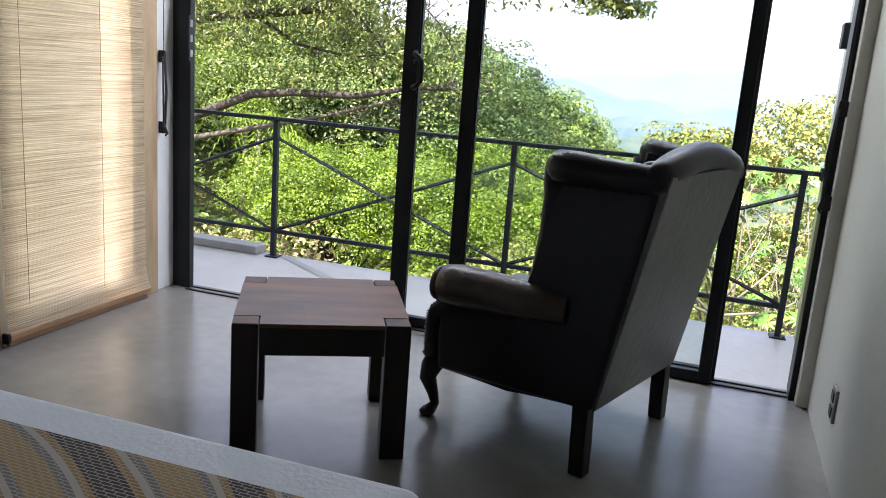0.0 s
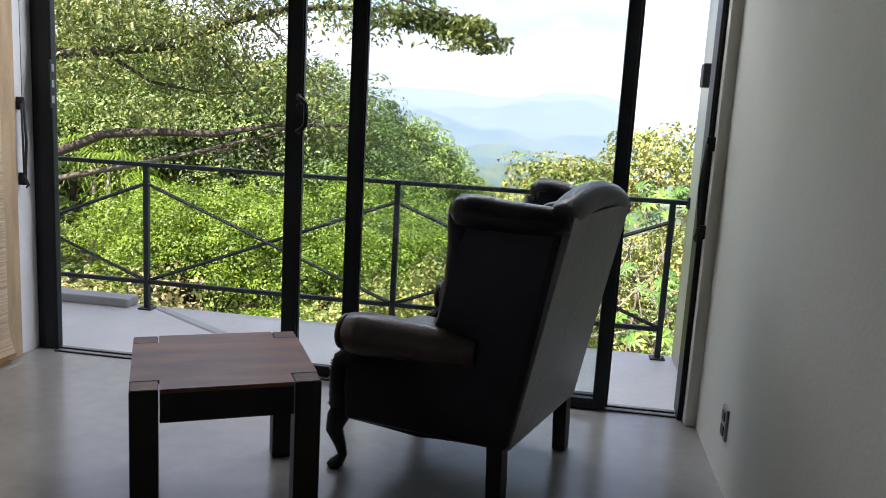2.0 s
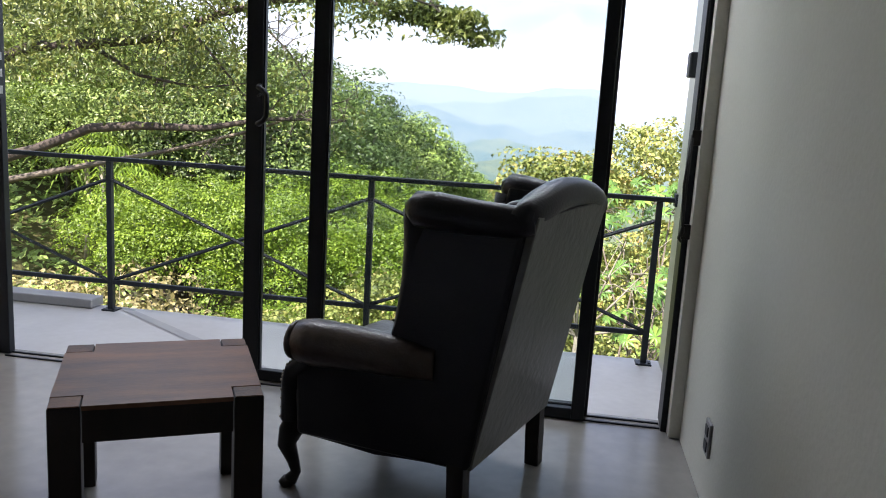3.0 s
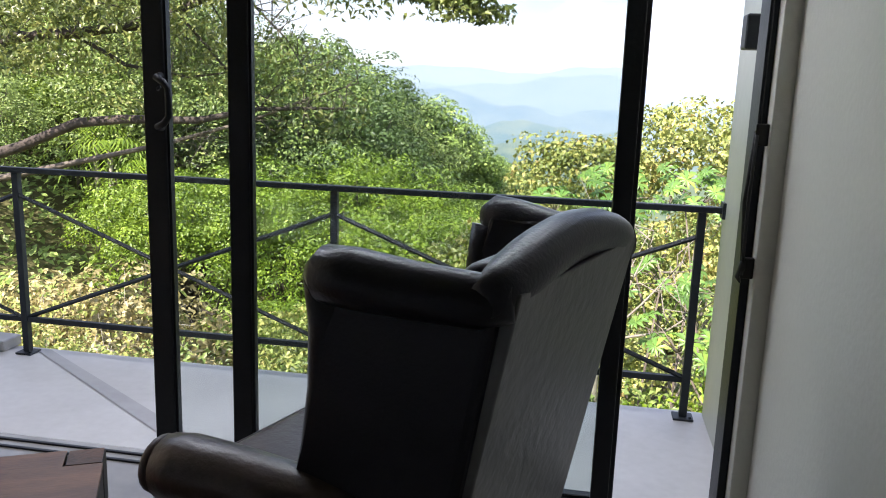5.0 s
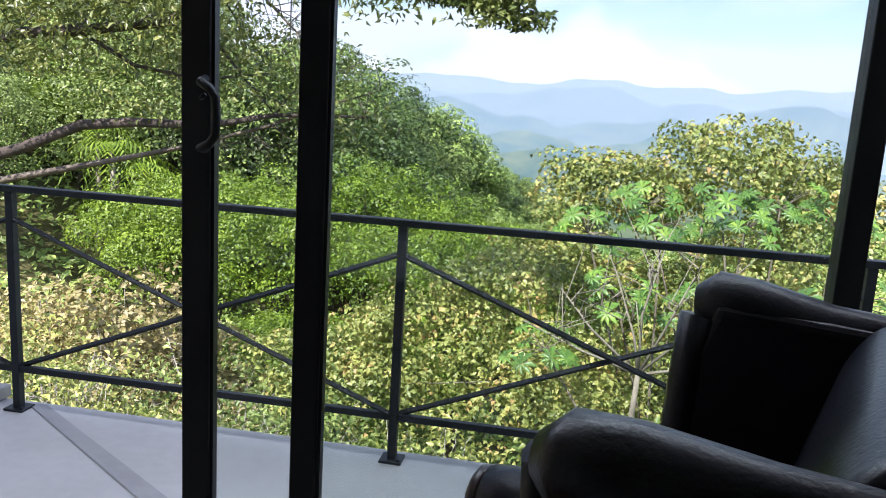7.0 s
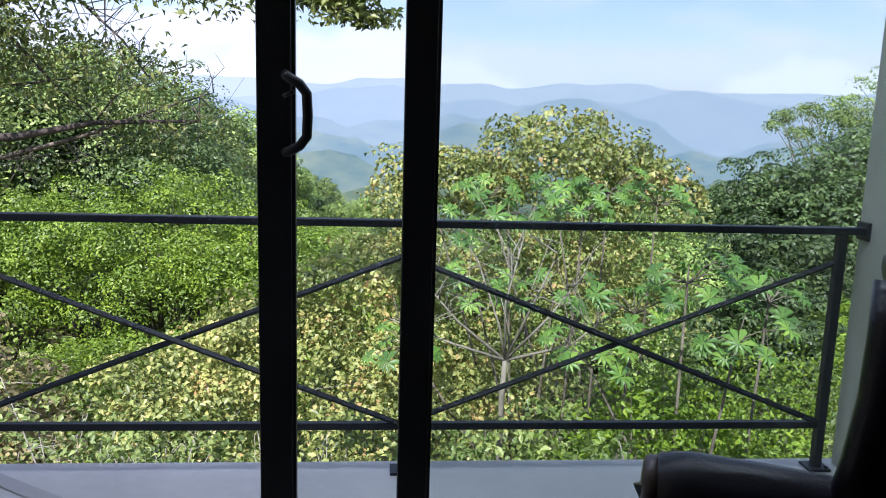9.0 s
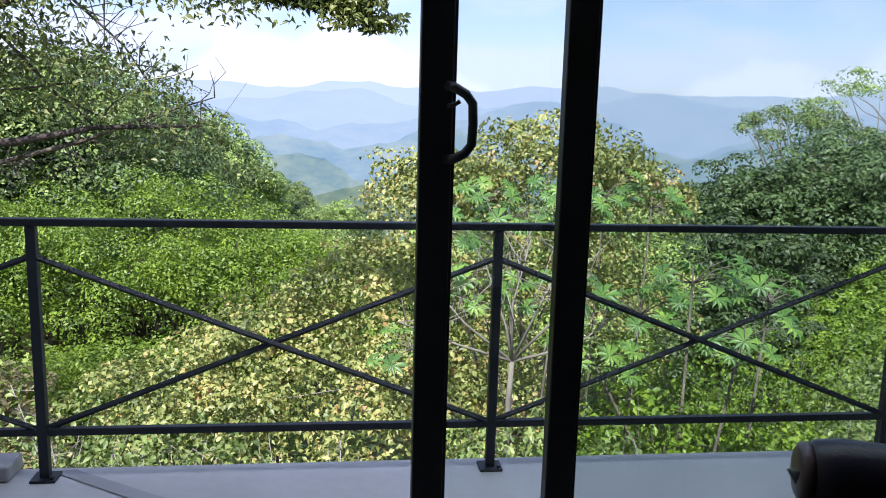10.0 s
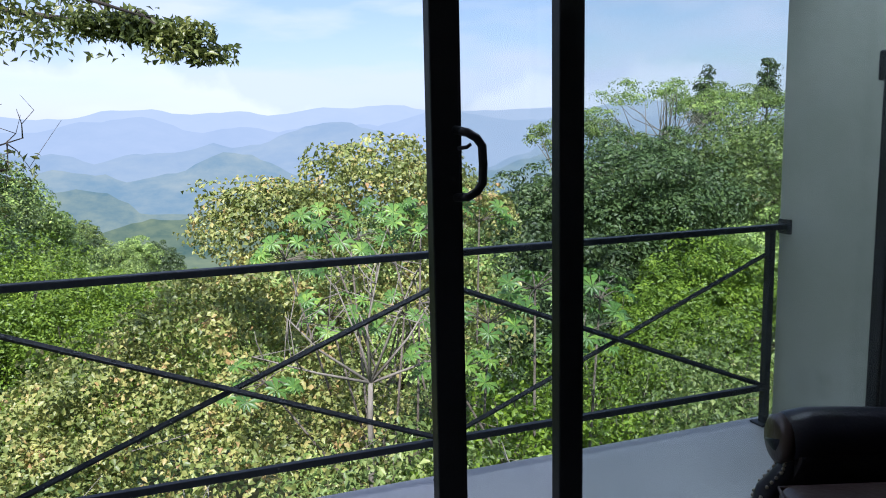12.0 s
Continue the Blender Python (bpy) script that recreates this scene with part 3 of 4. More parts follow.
def leaf(x0, wide0, x1, wide1, y, handle):
    """One sliding leaf between its stiles, at the depth y."""
    lf = part("leaf", boxes((x0, x0 + wide0, y - 0.022, y + 0.022, 0.008, 2.30), bevel=0.004), M_STEEL, door, "black steel stile")
    part("stile", boxes((x1 - wide1, x1, y - 0.022, y + 0.022, 0.008, 2.30), bevel=0.004), M_STEEL, lf)
    part("bottom_rail", boxes((x0 + wide0, x1 - wide1, y - 0.018, y + 0.018, 0.008, 0.055), bevel=0.003), M_STEEL, lf)
    part("top_rail", boxes((x0 + wide0, x1 - wide1, y - 0.018, y + 0.018, 2.24, 2.30), bevel=0.003), M_STEEL, lf)
    pane = part("pane", boxes((x0 + wide0 - 0.006, x1 - wide1 + 0.006, y - 0.003, y + 0.003, 0.05, 2.245)), M_GLASS, lf, "clear glass pane")
    pane.visible_shadow = False
    part("bead", boxes((x0 + wide0, x0 + wide0 + 0.008, y - 0.012, y + 0.012, 0.055, 2.24)), M_STEEL, lf)
    if handle:
        hx = x0 + wide0 - 0.012
        hy = y - 0.07
        pts = [(hx, hy + 0.05, 1.345), (hx + 0.012, hy, 1.338), (hx + 0.035, hy, 1.325), (hx + 0.05, hy, 1.305), (hx + 0.052, hy, 1.26), (hx + 0.05, hy, 1.215),
               (hx + 0.035, hy, 1.195), (hx + 0.012, hy, 1.183), (hx, hy + 0.05, 1.178)]
        tubes("handle", [(pts, 0.011)], M_STEEL, lf, "black loop handle", sides=10)
        tubes("latch", [([(hx, hy + 0.03, 1.30), (hx + 0.012, hy + 0.005, 1.303), (hx + 0.022, hy + 0.005, 1.31)], 0.005)], M_STEEL, lf, sides=8)
    return lf


leaf(-0.365, 0.075, 1.222, 0.062, -0.875, True)
leaf(-0.045, 0.068, 1.205, 0.055, -0.935, False)

# ---- the railing ----
railing = thing("railing", "dark grey steel balcony railing with crossed braces", "railing")
RAIL_Z, LOW_Z, BR_TOP = 0.895, 0.170, 0.775
POSTS = (-3.10, -1.550, 0.0, 1.540)
for x in POSTS:
    post = part("post", boxes((x - 0.016, x + 0.016, -0.016, 0.016, 0.004, 0.88), bevel=0.003), M_RAIL, railing)
    part("base_plate", boxes((x - 0.042, x + 0.042, -0.04, 0.04, -0.002, 0.008), bevel=0.002), M_RAIL, post)
    part("bolt", boxes((x + 0.022, x + 0.034, -0.03, -0.018, 0.008, 0.016), bevel=0.002), M_RAIL, post)
part("top_rail", boxes((-4.15, 1.626, -0.02, 0.02, 0.88, 0.905), bevel=0.004), M_RAIL, railing)
part("wall_plate", boxes((1.613, 1.6255, -0.035, 0.035, 0.86, 0.925), bevel=0.002), M_RAIL, railing)
for a, b in zip(POSTS, POSTS[1:]):
    part("low_rail", boxes((a + 0.016, b - 0.016, -0.013, 0.013, LOW_Z - 0.013, LOW_Z + 0.013), bevel=0.003), M_RAIL, railing)
    for (xa, za), (xb, zb), y in (((a + 0.014, LOW_Z + 0.01), (b - 0.014, BR_TOP), 0.006), ((a + 0.014, BR_TOP), (b - 0.014, LOW_Z + 0.01), -0.006)):
        tubes("brace", [([(xa, y, za), (xb, y, zb)], 0.0105)], M_RAIL, railing, sides=4, smooth=False)

# ---- wall lamp, socket, cords ----
lamp = thing("wall_lamp", "small black outdoor lamp on the balcony wall", "lamp")
part("lamp_body", boxes((1.535, 1.61, -0.59, -0.505, 1.49, 1.60), bevel=0.008, seg=3), M_STEEL, lamp)
part("lamp_bracket", boxes((1.606, 1.627, -0.575, -0.52, 1.515, 1.575), bevel=0.002), M_STEEL, lamp)

socket = thing("wall_socket", "grey double wall socket low on the cream wall", "socket")
plate = part("plate", boxes((1.589, 1.6005, -1.635, -1.555, 0.185, 0.305), bevel=0.003), M_PLASTIC, socket)
for z in (0.218, 0.272):
    part("outlet", boxes((1.585, 1.5895, -1.618, -1.572, z - 0.018, z + 0.018), bevel=0.002), M_STEEL, plate)


def cord_set(x, y, side, top, low):
    """A blind's cord tied round two little cleats on the wall."""
    c = thing("blind_cord", "black blind cord wound on two wall cleats", "cord", group="blind cords")
    out = side * 0.035
    part("cleat", boxes((min(x, x + out), max(x, x + out), y - 0.008, y + 0.008, top - 0.03, top + 0.03), bevel=0.003), M_LEG, c)
    part("cleat", boxes((min(x, x + out), max(x, x + out), y - 0.008, y + 0.008, low - 0.03, low + 0.03), bevel=0.003), M_LEG, c)
    xo = x + out * 0.9
    tubes("cord", [([(xo, y + 0.004, top + 0.01), (xo + side * 0.012, y, (top + low) / 2), (xo, y + 0.002, low)], 0.0065),
                   ([(xo, y - 0.012, top), (xo + side * 0.004, y - 0.014, (top + low) / 2), (xo, y - 0.006, low - 0.02)], 0.005),
                   ([(x + out * 0.5, y + 0.012, 2.3), (x + out * 0.6, y + 0.008, top)], 0.0015)], M_CORD, c, sides=6)
    tubes("knot", [([(xo, y - 0.01, low + 0.02), (xo, y, low - 0.005), (xo + side * 0.008, y + 0.012, low - 0.03), (xo, y + 0.004, low - 0.045)], [0.008, 0.012, 0.008, 0.003])], M_CORD, c, sides=7)
    return c


cord_set(1.553, -0.995, -1, 1.24, 0.865)
cord_set(XL, -1.0, 1, 1.235, 0.875)

# ---- the reed blind over the west window ----
blind = thing("roller_blind", "straw-coloured split-reed roll blind let down to the floor", "blind")
BY0, BY1, BX = -2.04, -1.165, -1.625
vs, fs = [], []
reeds = 260
z_low, z_high = 0.055, 2.3
cols = 12
for i in range(reeds * 2 + 1):
    z = z_low + (z_high - z_low) * i / (reeds * 2)
    proud = 0.0022 if i % 2 else 0.0
    for j in range(cols + 1):
        q = j / cols
        y = BY0 + (BY1 - BY0) * q
        curl = 0.035 * max(0, 1 - (z - z_low) / 0.16) ** 2 * (0.4 + 0.6 * q)
        sway = 0.004 * math.sin(q * 7 + z * 2.1)
        vs.append((BX + proud + curl + sway, y + 0.003 * math.sin(i * 2.4), z))
for i in range(reeds * 2):
    for j in range(cols):
        p = i * (cols + 1) + j
        fs.append((p, p + 1, p + cols + 2, p + cols + 1))
me = bpy.data.meshes.new("reeds")
me.from_pydata(vs, [], fs)
me.materials.append(M_BLIND)
reed_ob = new("reeds", me)
reed_ob.parent = blind
tagged(reed_ob, kind="stuff")
part("batten", boxes((BX - 0.004, BX + 0.028, BY0 - 0.005, BY1 + 0.02, 0.028, 0.056), bevel=0.004), M_BATTEN, blind, "varnished wooden batten")
part("batten_cap", boxes((BX - 0.006, BX + 0.03, BY0 - 0.022, BY0 - 0.006, 0.022, 0.062), bevel=0.003), M_LEG, blind)
for y in (BY0 + 0.12, BY1 - 0.30):
    tubes("string", [([(BX + 0.006, y, 0.06), (BX + 0.006, y, 2.3)], 0.0014)], M_TRIM, blind, sides=5)
part("roll", boxes((BX - 0.03, BX + 0.05, BY0, BY1, 2.3, 2.38), bevel=0.03, seg=4), M_BLIND, blind)
part("blind_weight", boxes((BX - 0.012, BX + 0.012, BY0, BY1, 0.0, 0.027), bevel=0.003), M_BATTEN, blind)
structure("window_1", boxes((XL - 0.001, XL + 0.02, -1.16, -1.04, 0, 2.4), (XL - 0.001, XL + 0.03, -2.12, -2.065, 0, 2.4), bevel=0.004), M_TRIM, "raw wooden window trim behind the blind", "trim")

# ---- the bed ----
bed = thing("bed", "bed with white sheet and brown woven blanket", "bed", Matrix.Translation((-0.35, -4.16, 0)))
for sx in (-1.15, 0.95):
    for sy in (-0.68, 0.68):
        part("leg", boxes((sx - 0.04, sx + 0.04, sy - 0.04, sy + 0.04, 0, 0.16), bevel=0.006), M_LEG, bed)
part("bed_base", boxes((-1.22, 1.02, -0.76, 0.76, 0.16, 0.32), bevel=0.02, seg=3), M_TABLE, bed)
part("mattress", boxes((-1.24, 1.04, -0.83, 0.855, 0.32, 0.563), bevel=0.035, seg=5), M_SHEET, bed, "white cotton sheet over the mattress", smooth=True)
blanket = thing("blanket", "woven blanket in tan, brown and dark grey", "blanket", Matrix.Translation((-0.35, -4.16, 0)))
bm = boxes((-1.1, 0.95, -0.80, 0.715, 0.562, 0.574), bevel=0.005, seg=2)
part("cover", bm, M_BLANKET, blanket)

# ---- the side table ----
table = thing("side_table", "square wooden side table, near-black sides, brown top, exposed leg ends", "table", Matrix.Translation((-0.137, -2.095, 0)) @ pose(0, 0, 0, 0, 0, 28))
H, S, L = 0.466, 0.282, 0.085
N = S - L
bm = bmesh.new()
ring = [(-N, -S), (N, -S), (N, -N), (S, -N), (S, N), (N, N), (N, S), (-N, S), (-N, N), (-S, N), (-S, -N), (-N, -N)]
low = bm.faces.new([bm.verts.new((x, y, H - 0.013)) for x, y in ring])
for g in bmesh.ops.extrude_face_region(bm, geom=[low])["geom"]:
    if isinstance(g, bmesh.types.BMVert):
        g.co.z = H
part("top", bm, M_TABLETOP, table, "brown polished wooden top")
for sx in (-1, 1):
    for sy in (-1, 1):
        x0, x1 = sorted((sx * S, sx * (S - L + 0.003)))
        y0, y1 = sorted((sy * S, sy * (S - L + 0.003)))
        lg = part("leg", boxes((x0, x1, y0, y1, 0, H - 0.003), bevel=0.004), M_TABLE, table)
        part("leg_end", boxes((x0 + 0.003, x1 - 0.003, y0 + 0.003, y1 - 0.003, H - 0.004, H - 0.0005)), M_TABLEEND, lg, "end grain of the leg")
for sy in (-1, 1):
    y0, y1 = sorted((sy * (S - 0.0015), sy * (S - 0.03)))
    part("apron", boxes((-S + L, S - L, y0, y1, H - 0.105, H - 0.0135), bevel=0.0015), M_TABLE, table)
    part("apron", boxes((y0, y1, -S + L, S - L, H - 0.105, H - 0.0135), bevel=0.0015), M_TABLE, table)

# ---- the wing armchair: x is its front, y its left side ----
CH = Matrix.Translation((0.906, -1.732, 0)) @ pose(0, 0, 0, 0, 0, 161.3)
chair = thing("wing_armchair", "dark leather wing armchair with rolled arms and nailheads", "armchair", CH)


def soft(ob, levels=2):
    md = ob.modifiers.new("soft", "SUBSURF")
    md.levels = md.render_levels = levels
    ob.data.shade_smooth()
    return ob


part("seat_frame", prism([(-0.03, 0.235), (0.30, 0.205), (0.60, 0.20), (0.635, 0.215), (0.64, 0.37), (-0.05, 0.37)], -0.335, 0.335, 0.015), M_LEATHER, chair, smooth=False)
part("seat_cushion", boxes((0.02, 0.655, -0.255, 0.255, 0.365, 0.475), bevel=0.045, seg=5), M_SEAT, chair, "creased brown leather seat cushion", smooth=True)
for z in (0.385, 0.455):
    tubes("piping", [([(0.03, -0.25, z), (0.03, 0.25, z), (0.64, 0.25, z), (0.65, 0.2, z), (0.65, -0.2, z), (0.64, -0.25, z), (0.03, -0.25, z)], 0.006)], M_SEAT, chair, sides=6)
# the raked back: outer leather with painted grey sheen, and inner padding
part("outer_back", prism([(-0.035, 0.235), (-0.02, 0.235), (-0.152, 1.02), (-0.19, 1.02)], -0.33, 0.33, 0.004), M_BACKSHEEN, chair, "leather outside of the back, grey sheen in its colour")
part("inner_back", prism([(-0.02, 0.37), (0.10, 0.40), (0.08, 0.55), (0.033, 0.75), (-0.033, 1.0), (-0.078, 1.06), (-0.155, 1.04)], -0.30, 0.30, 0.03, 4), M_LEATHER, chair, smooth=True)
crest = [(-0.145, -0.37 + 0.74 * k / 12, 1.012 + 0.048 * math.sin(math.pi * k / 12) ** 1.3) for k in range(13)]
tubes("crest_roll", [(crest, [0.03, 0.044, 0.05] + [0.052] * 7 + [0.05, 0.044, 0.03])], M_LEATHER, chair, sides=16)
# waisted arm front that flares forward below the scroll
ARM_FRONT = ((0.57, 0.362, 0.545), (0.562, 0.345, 0.49), (0.578, 0.332, 0.455), (0.632, 0.318, 0.412), (0.645, 0.316, 0.365), (0.64, 0.318, 0.24))
for s in (-1, 1):
    # outer side with the wing above and the arm in front of it
    prof = [(-0.03, 0.235), (0.60, 0.205), (0.61, 0.35), (0.58, 0.44), (0.57, 0.52), (0.245, 0.555), (0.215, 0.66), (0.205, 0.80), (0.185, 0.93), (0.17, 1.035), (-0.166, 1.03)]
    y0, y1 = sorted((s * 0.288, s * 0.35))
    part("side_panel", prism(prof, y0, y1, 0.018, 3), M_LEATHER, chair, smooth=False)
    roll = [(-0.177, s * 0.325, 1.005), (-0.125, s * 0.335, 1.0), (0.0, s * 0.344, 1.001), (0.12, s * 0.348, 1.012 - 0.006 * s), (0.18, s * 0.350, 1.016 - 0.009 * s), (0.21, s * 0.348, 1.014 - 0.009 * s)]
    tubes("wing_roll", [(roll, [0.033, 0.047, 0.051, 0.056, 0.053, 0.026])], M_LEATHER, chair, sides=18)
    front = [(0.188, s * 0.335, 1.0), (0.198, s * 0.318, 0.90), (0.205, s * 0.316, 0.78), (0.22, s * 0.316, 0.66), (0.24, s * 0.316, 0.56)]
    tubes("wing_edge", [(front, [0.044, 0.037, 0.034, 0.034, 0.034])], M_LEATHER, chair, sides=14)
    arm = [(0.10, s * 0.335, 0.545), (0.22, s * 0.342, 0.547), (0.40, s * 0.352, 0.545), (0.52, s * 0.362, 0.54), (0.57, s * 0.364, 0.537), (0.59, s * 0.364, 0.535)]
    tubes("arm_roll", [(arm, [0.05, 0.064, 0.072, 0.077, 0.07, 0.045])], M_SEAT if s > 0 else M_LEATHER, chair, "brown leather rolled arm" if s > 0 else "", sides=20)
    # scrolled arm front, narrowing downwards
    fr = [(x, s * y, z) for x, y, z in ARM_FRONT]
    tubes("arm_front", [(fr, [0.055, 0.037, 0.034, 0.036, 0.036, 0.038])], M_LEATHER, chair, sides=14)
    tubes("arm_scroll", [([(0.578, s * 0.364, 0.536), (0.598, s * 0.364, 0.536), (0.606, s * 0.364, 0.536), (0.609, s * 0.364, 0.536)], [0.066, 0.064, 0.052, 0.02])], M_SEAT, chair, "worn brown leather scroll", sides=20)
nail_bm = bmesh.new()
bmesh.ops.create_icosphere(nail_bm, subdivisions=1, radius=0.0055)
nail = part("nailhead", nail_bm, M_BRASS, chair, smooth=True)
nail.location = (0.672, 0.34, 0.248)
for s in (-1, 1):
    for edge in (-1, 1):
        for k in range(17):
            q = 1.0 + 3.9 * k / 16
            a, b = Vector(ARM_FRONT[int(q)]), Vector(ARM_FRONT[int(q) + 1])
            d = (b - a).normalized()
            p = a.lerp(b, q - int(q)) + Vector((-d.z, 0, d.x)) * 0.029
            o = nail.copy()
            scene.collection.objects.link(o)
            o.location = (p.x, s * (p.y + edge * 0.021), p.z)
for s in (-1, 1):
    cab = [(0.625, s * 0.30, 0.24), (0.648, s * 0.315, 0.19), (0.655, s * 0.322, 0.145), (0.635, s * 0.312, 0.09), (0.625, s * 0.308, 0.05), (0.638, s * 0.315, 0.022), (0.655, s * 0.322, 0.012)]
    tubes("front_leg", [(cab, [0.045, 0.04, 0.032, 0.022, 0.018, 0.024, 0.018])], M_LEG, chair, "carved cabriole leg", sides=12)
    tubes("foot", [([(0.635, s * 0.314, 0.0), (0.645, s * 0.318, 0.008), (0.655, s * 0.322, 0.02), (0.652, s * 0.32, 0.03)], [0.02, 0.03, 0.027, 0.012])], M_LEG, chair, sides=12)
    bl = prism([(-0.018, 0.25), (0.04, 0.25), (0.032, 0.12), (0.028, 0.0), (-0.026, 0.0), (-0.022, 0.12)], s * 0.325 - 0.03, s * 0.325 + 0.025, 0.006)
    part("back_leg", bl, M_LEG, chair)

# ---- the trees and shrubs of the slope ----
# overhanging tree: trunk out of sight, limbs reach across the view
over = thing("overhanging_tree", "large tree with long limbs and glossy pale leaves", "tree", Matrix.Translation((-12.5, 8.5, 0)))
ov_base = Vector((0, 0, float(ground_z(-12.5, 8.5)) - 0.2))
OV = lambda x, y, z: (x + 12.5, y - 8.5, z)
ov_runs = [
    ([ov_base, OV(-12.4, 8.4, -2), OV(-12.0, 8.3, 0), OV(-11.4, 8.2, 2.5), OV(-11, 8, 5)], [0.34, 0.3, 0.26, 0.2, 0.12]),
    ([OV(-12.1, 8.3, -0.6), OV(-9.5, 8.1, -0.35), OV(-7.7, 8, 0.19), OV(-6.7, 8, 0.6), OV(-5.9, 8, 0.69), OV(-4.7, 8, 0.72), OV(-3.7, 8, 0.93), OV(-2.4, 8.1, 0.98)], [0.16, 0.12, 0.085, 0.08, 0.07, 0.055, 0.035, 0.015]),
    ([OV(-11.8, 8.2, 0.6), OV(-9.4, 8, 1.2), OV(-7.7, 8, 1.86), OV(-6.6, 8, 1.95), OV(-5.4, 8, 2.1), OV(-4.5, 8, 2.5), OV(-3.5, 8, 2.75), OV(-2.2, 7.6, 2.75), OV(-1.1, 7.1, 2.55), OV(-0.2, 6.8, 2.2)], [0.15, 0.12, 0.09, 0.08, 0.07, 0.06, 0.05, 0.035, 0.022, 0.008]),
    ([OV(-11.6, 8.2, 1.4), OV(-9, 7.6, 2.6), OV(-6.6, 7.2, 3.1), OV(-4.2, 6.9, 3.3), OV(-2.2, 6.5, 3.0), OV(-0.8, 6.3, 2.55)], [0.14, 0.11, 0.09, 0.06, 0.035, 0.012]),
    ([OV(-6.7, 8, 1.95), OV(-6.0, 8.3, 1.5), OV(-5.0, 8.4, 1.35), OV(-4.0, 8.5, 1.5)], [0.04, 0.03, 0.02, 0.01]),
    ([OV(-5.0, 8, 2.3), OV(-4.6, 8.2, 1.8), OV(-4.2, 8.3, 1.3), OV(-3.6, 8.4, 1.0)], [0.03, 0.02, 0.015, 0.008]),
]
ov_centres = []
for q in range(120):
    k = rng.random()
    if k < 0.60:
        c = (rng.uniform(-9.6, -3.9), rng.uniform(6.9, 9.0), rng.uniform(1.5, 3.7))
    elif k < 0.71:
        c = (rng.uniform(-6.2, -2.6), rng.uniform(7.4, 8.8), rng.uniform(0.35, 1.9))
    elif k < 0.86:
        c = (rng.uniform(-3.6, -1.3), rng.uniform(6.4, 7.6), rng.uniform(2.35, 3.4))
    else:
        f = rng.random()
        c = (-1.4 + 1.25 * f + rng.normal(0, 0.08), 6.7 - 0.4 * f + rng.normal(0, 0.1), 2.52 - 0.40 * f + rng.uniform(-0.06, 0.2))
    ov_centres.append(OV(*c))
ov_centres = np.array(ov_centres)
for c in ov_centres[::2]:
    near = min((p for r, _ in ov_runs[1:4] for p in r), key=lambda p: (Vector(p) - Vector(c)).length)
    a, b = Vector(near), Vector(c)
    ov_runs.append(([a, a.lerp(b, 0.5) + Vector((0, 0, 0.08)), b], [0.014, 0.01, 0.004]))
tubes("trunk", ov_runs, M_DARKBARK, over, sides=7)
_n = 130
_sp = np.where(ov_centres[:, 0] > 10.9, 0.13, 0.34)
_pts = np.repeat(ov_centres, _n, 0) + np.clip(rng.normal(0, 1, (len(ov_centres) * _n, 3)), -1.5, 1.5) * np.repeat(_sp, _n)[:, None] * np.array([1.35, 1.1, 0.5])
v, t = leaves(_pts, 0.112, 0.42, np.tile([0, -0.3, 0.8], (len(_pts), 1)), 0.5, 0.7)
tagged(pts_mesh("crown", v, t, M_OVER, over), kind="stuff")

# bare twigs in front of the valley
bare = thing("bare_branch", "leafless grey branch with forking twigs", "branch", Matrix.Translation((-12.3, 8.4, -1.6)))
runs = []
BR = lambda x, y, z: Vector((x + 12.3, y - 8.4, z + 1.6))
main = [BR(-12.3, 8.4, -1.6), BR(-8.5, 8.6, -0.4), BR(-5.5, 8.4, 0.3), BR(-3.9, 8.2, 0.75), BR(-3.0, 8.1, 1.1), BR(-2.2, 8.0, 1.35)]
runs.append((main, [0.09, 0.06, 0.035, 0.025, 0.018, 0.006]))
main2 = [BR(-5.2, 8, 3.0), BR(-3.9, 8, 2.5), BR(-3.3, 8, 1.95), BR(-3.0, 8, 1.5)]
runs.append((main2, [0.03, 0.02, 0.013, 0.005]))
for src in (main[2:], main2):
    for q in range(26):
        i = rng.integers(0, len(src) - 1)
        a = src[i].lerp(src[i + 1], rng.random())
        d = Vector((rng.uniform(-0.2, 1), rng.uniform(-0.4, 0.4), rng.uniform(-0.7, 0.8))).normalized() * rng.uniform(0.3, 0.8)
        m1 = a + d * 0.5 + Vector(rng.normal(0, 0.05, 3))
        e = a + d
        runs.append(([a, m1, e], [0.009, 0.006, 0.003]))
        runs.append(([m1, m1 + Vector(rng.normal(0, 0.16, 3)), m1 + Vector(rng.normal(0, 0.28, 3))], [0.005, 0.004, 0.002]))
tubes("branch_fork", runs, M_BARK, bare, sides=4)

# yellowing broad-leaved tree below the balcony
gz = lambda x, y: float(ground_z(x, y))
YB_ = (2.2, 10.2, gz(2.2, 10.2))
rel = lambda c, b: tuple(np.array(c, float) - np.array(b, float))
yel_blobs = [(rel((2.9, 10.6, -0.12), YB_), (1.6, 1.2, 1.2)), (rel((1.1, 10.6, -0.4), YB_), (1.2, 1.1, 0.9)), (rel((4.3, 10.9, -0.35), YB_), (1.0, 1.0, 0.8)),
             (rel((0.2, 9.8, -1.9), YB_), (1.7, 1.2, 1.1)), (rel((-1.6, 9.6, -2.7), YB_), (1.6, 1.2, 0.9)), (rel((3.2, 10, -1.9), YB_), (1.9, 1.2, 1.2)), (rel((-2.6, 8.2, -3.1), YB_), (1.4, 1.2, 0.8)), (rel((0.8, 8.2, -3.0), YB_), (1.9, 1.3, 0.9))]
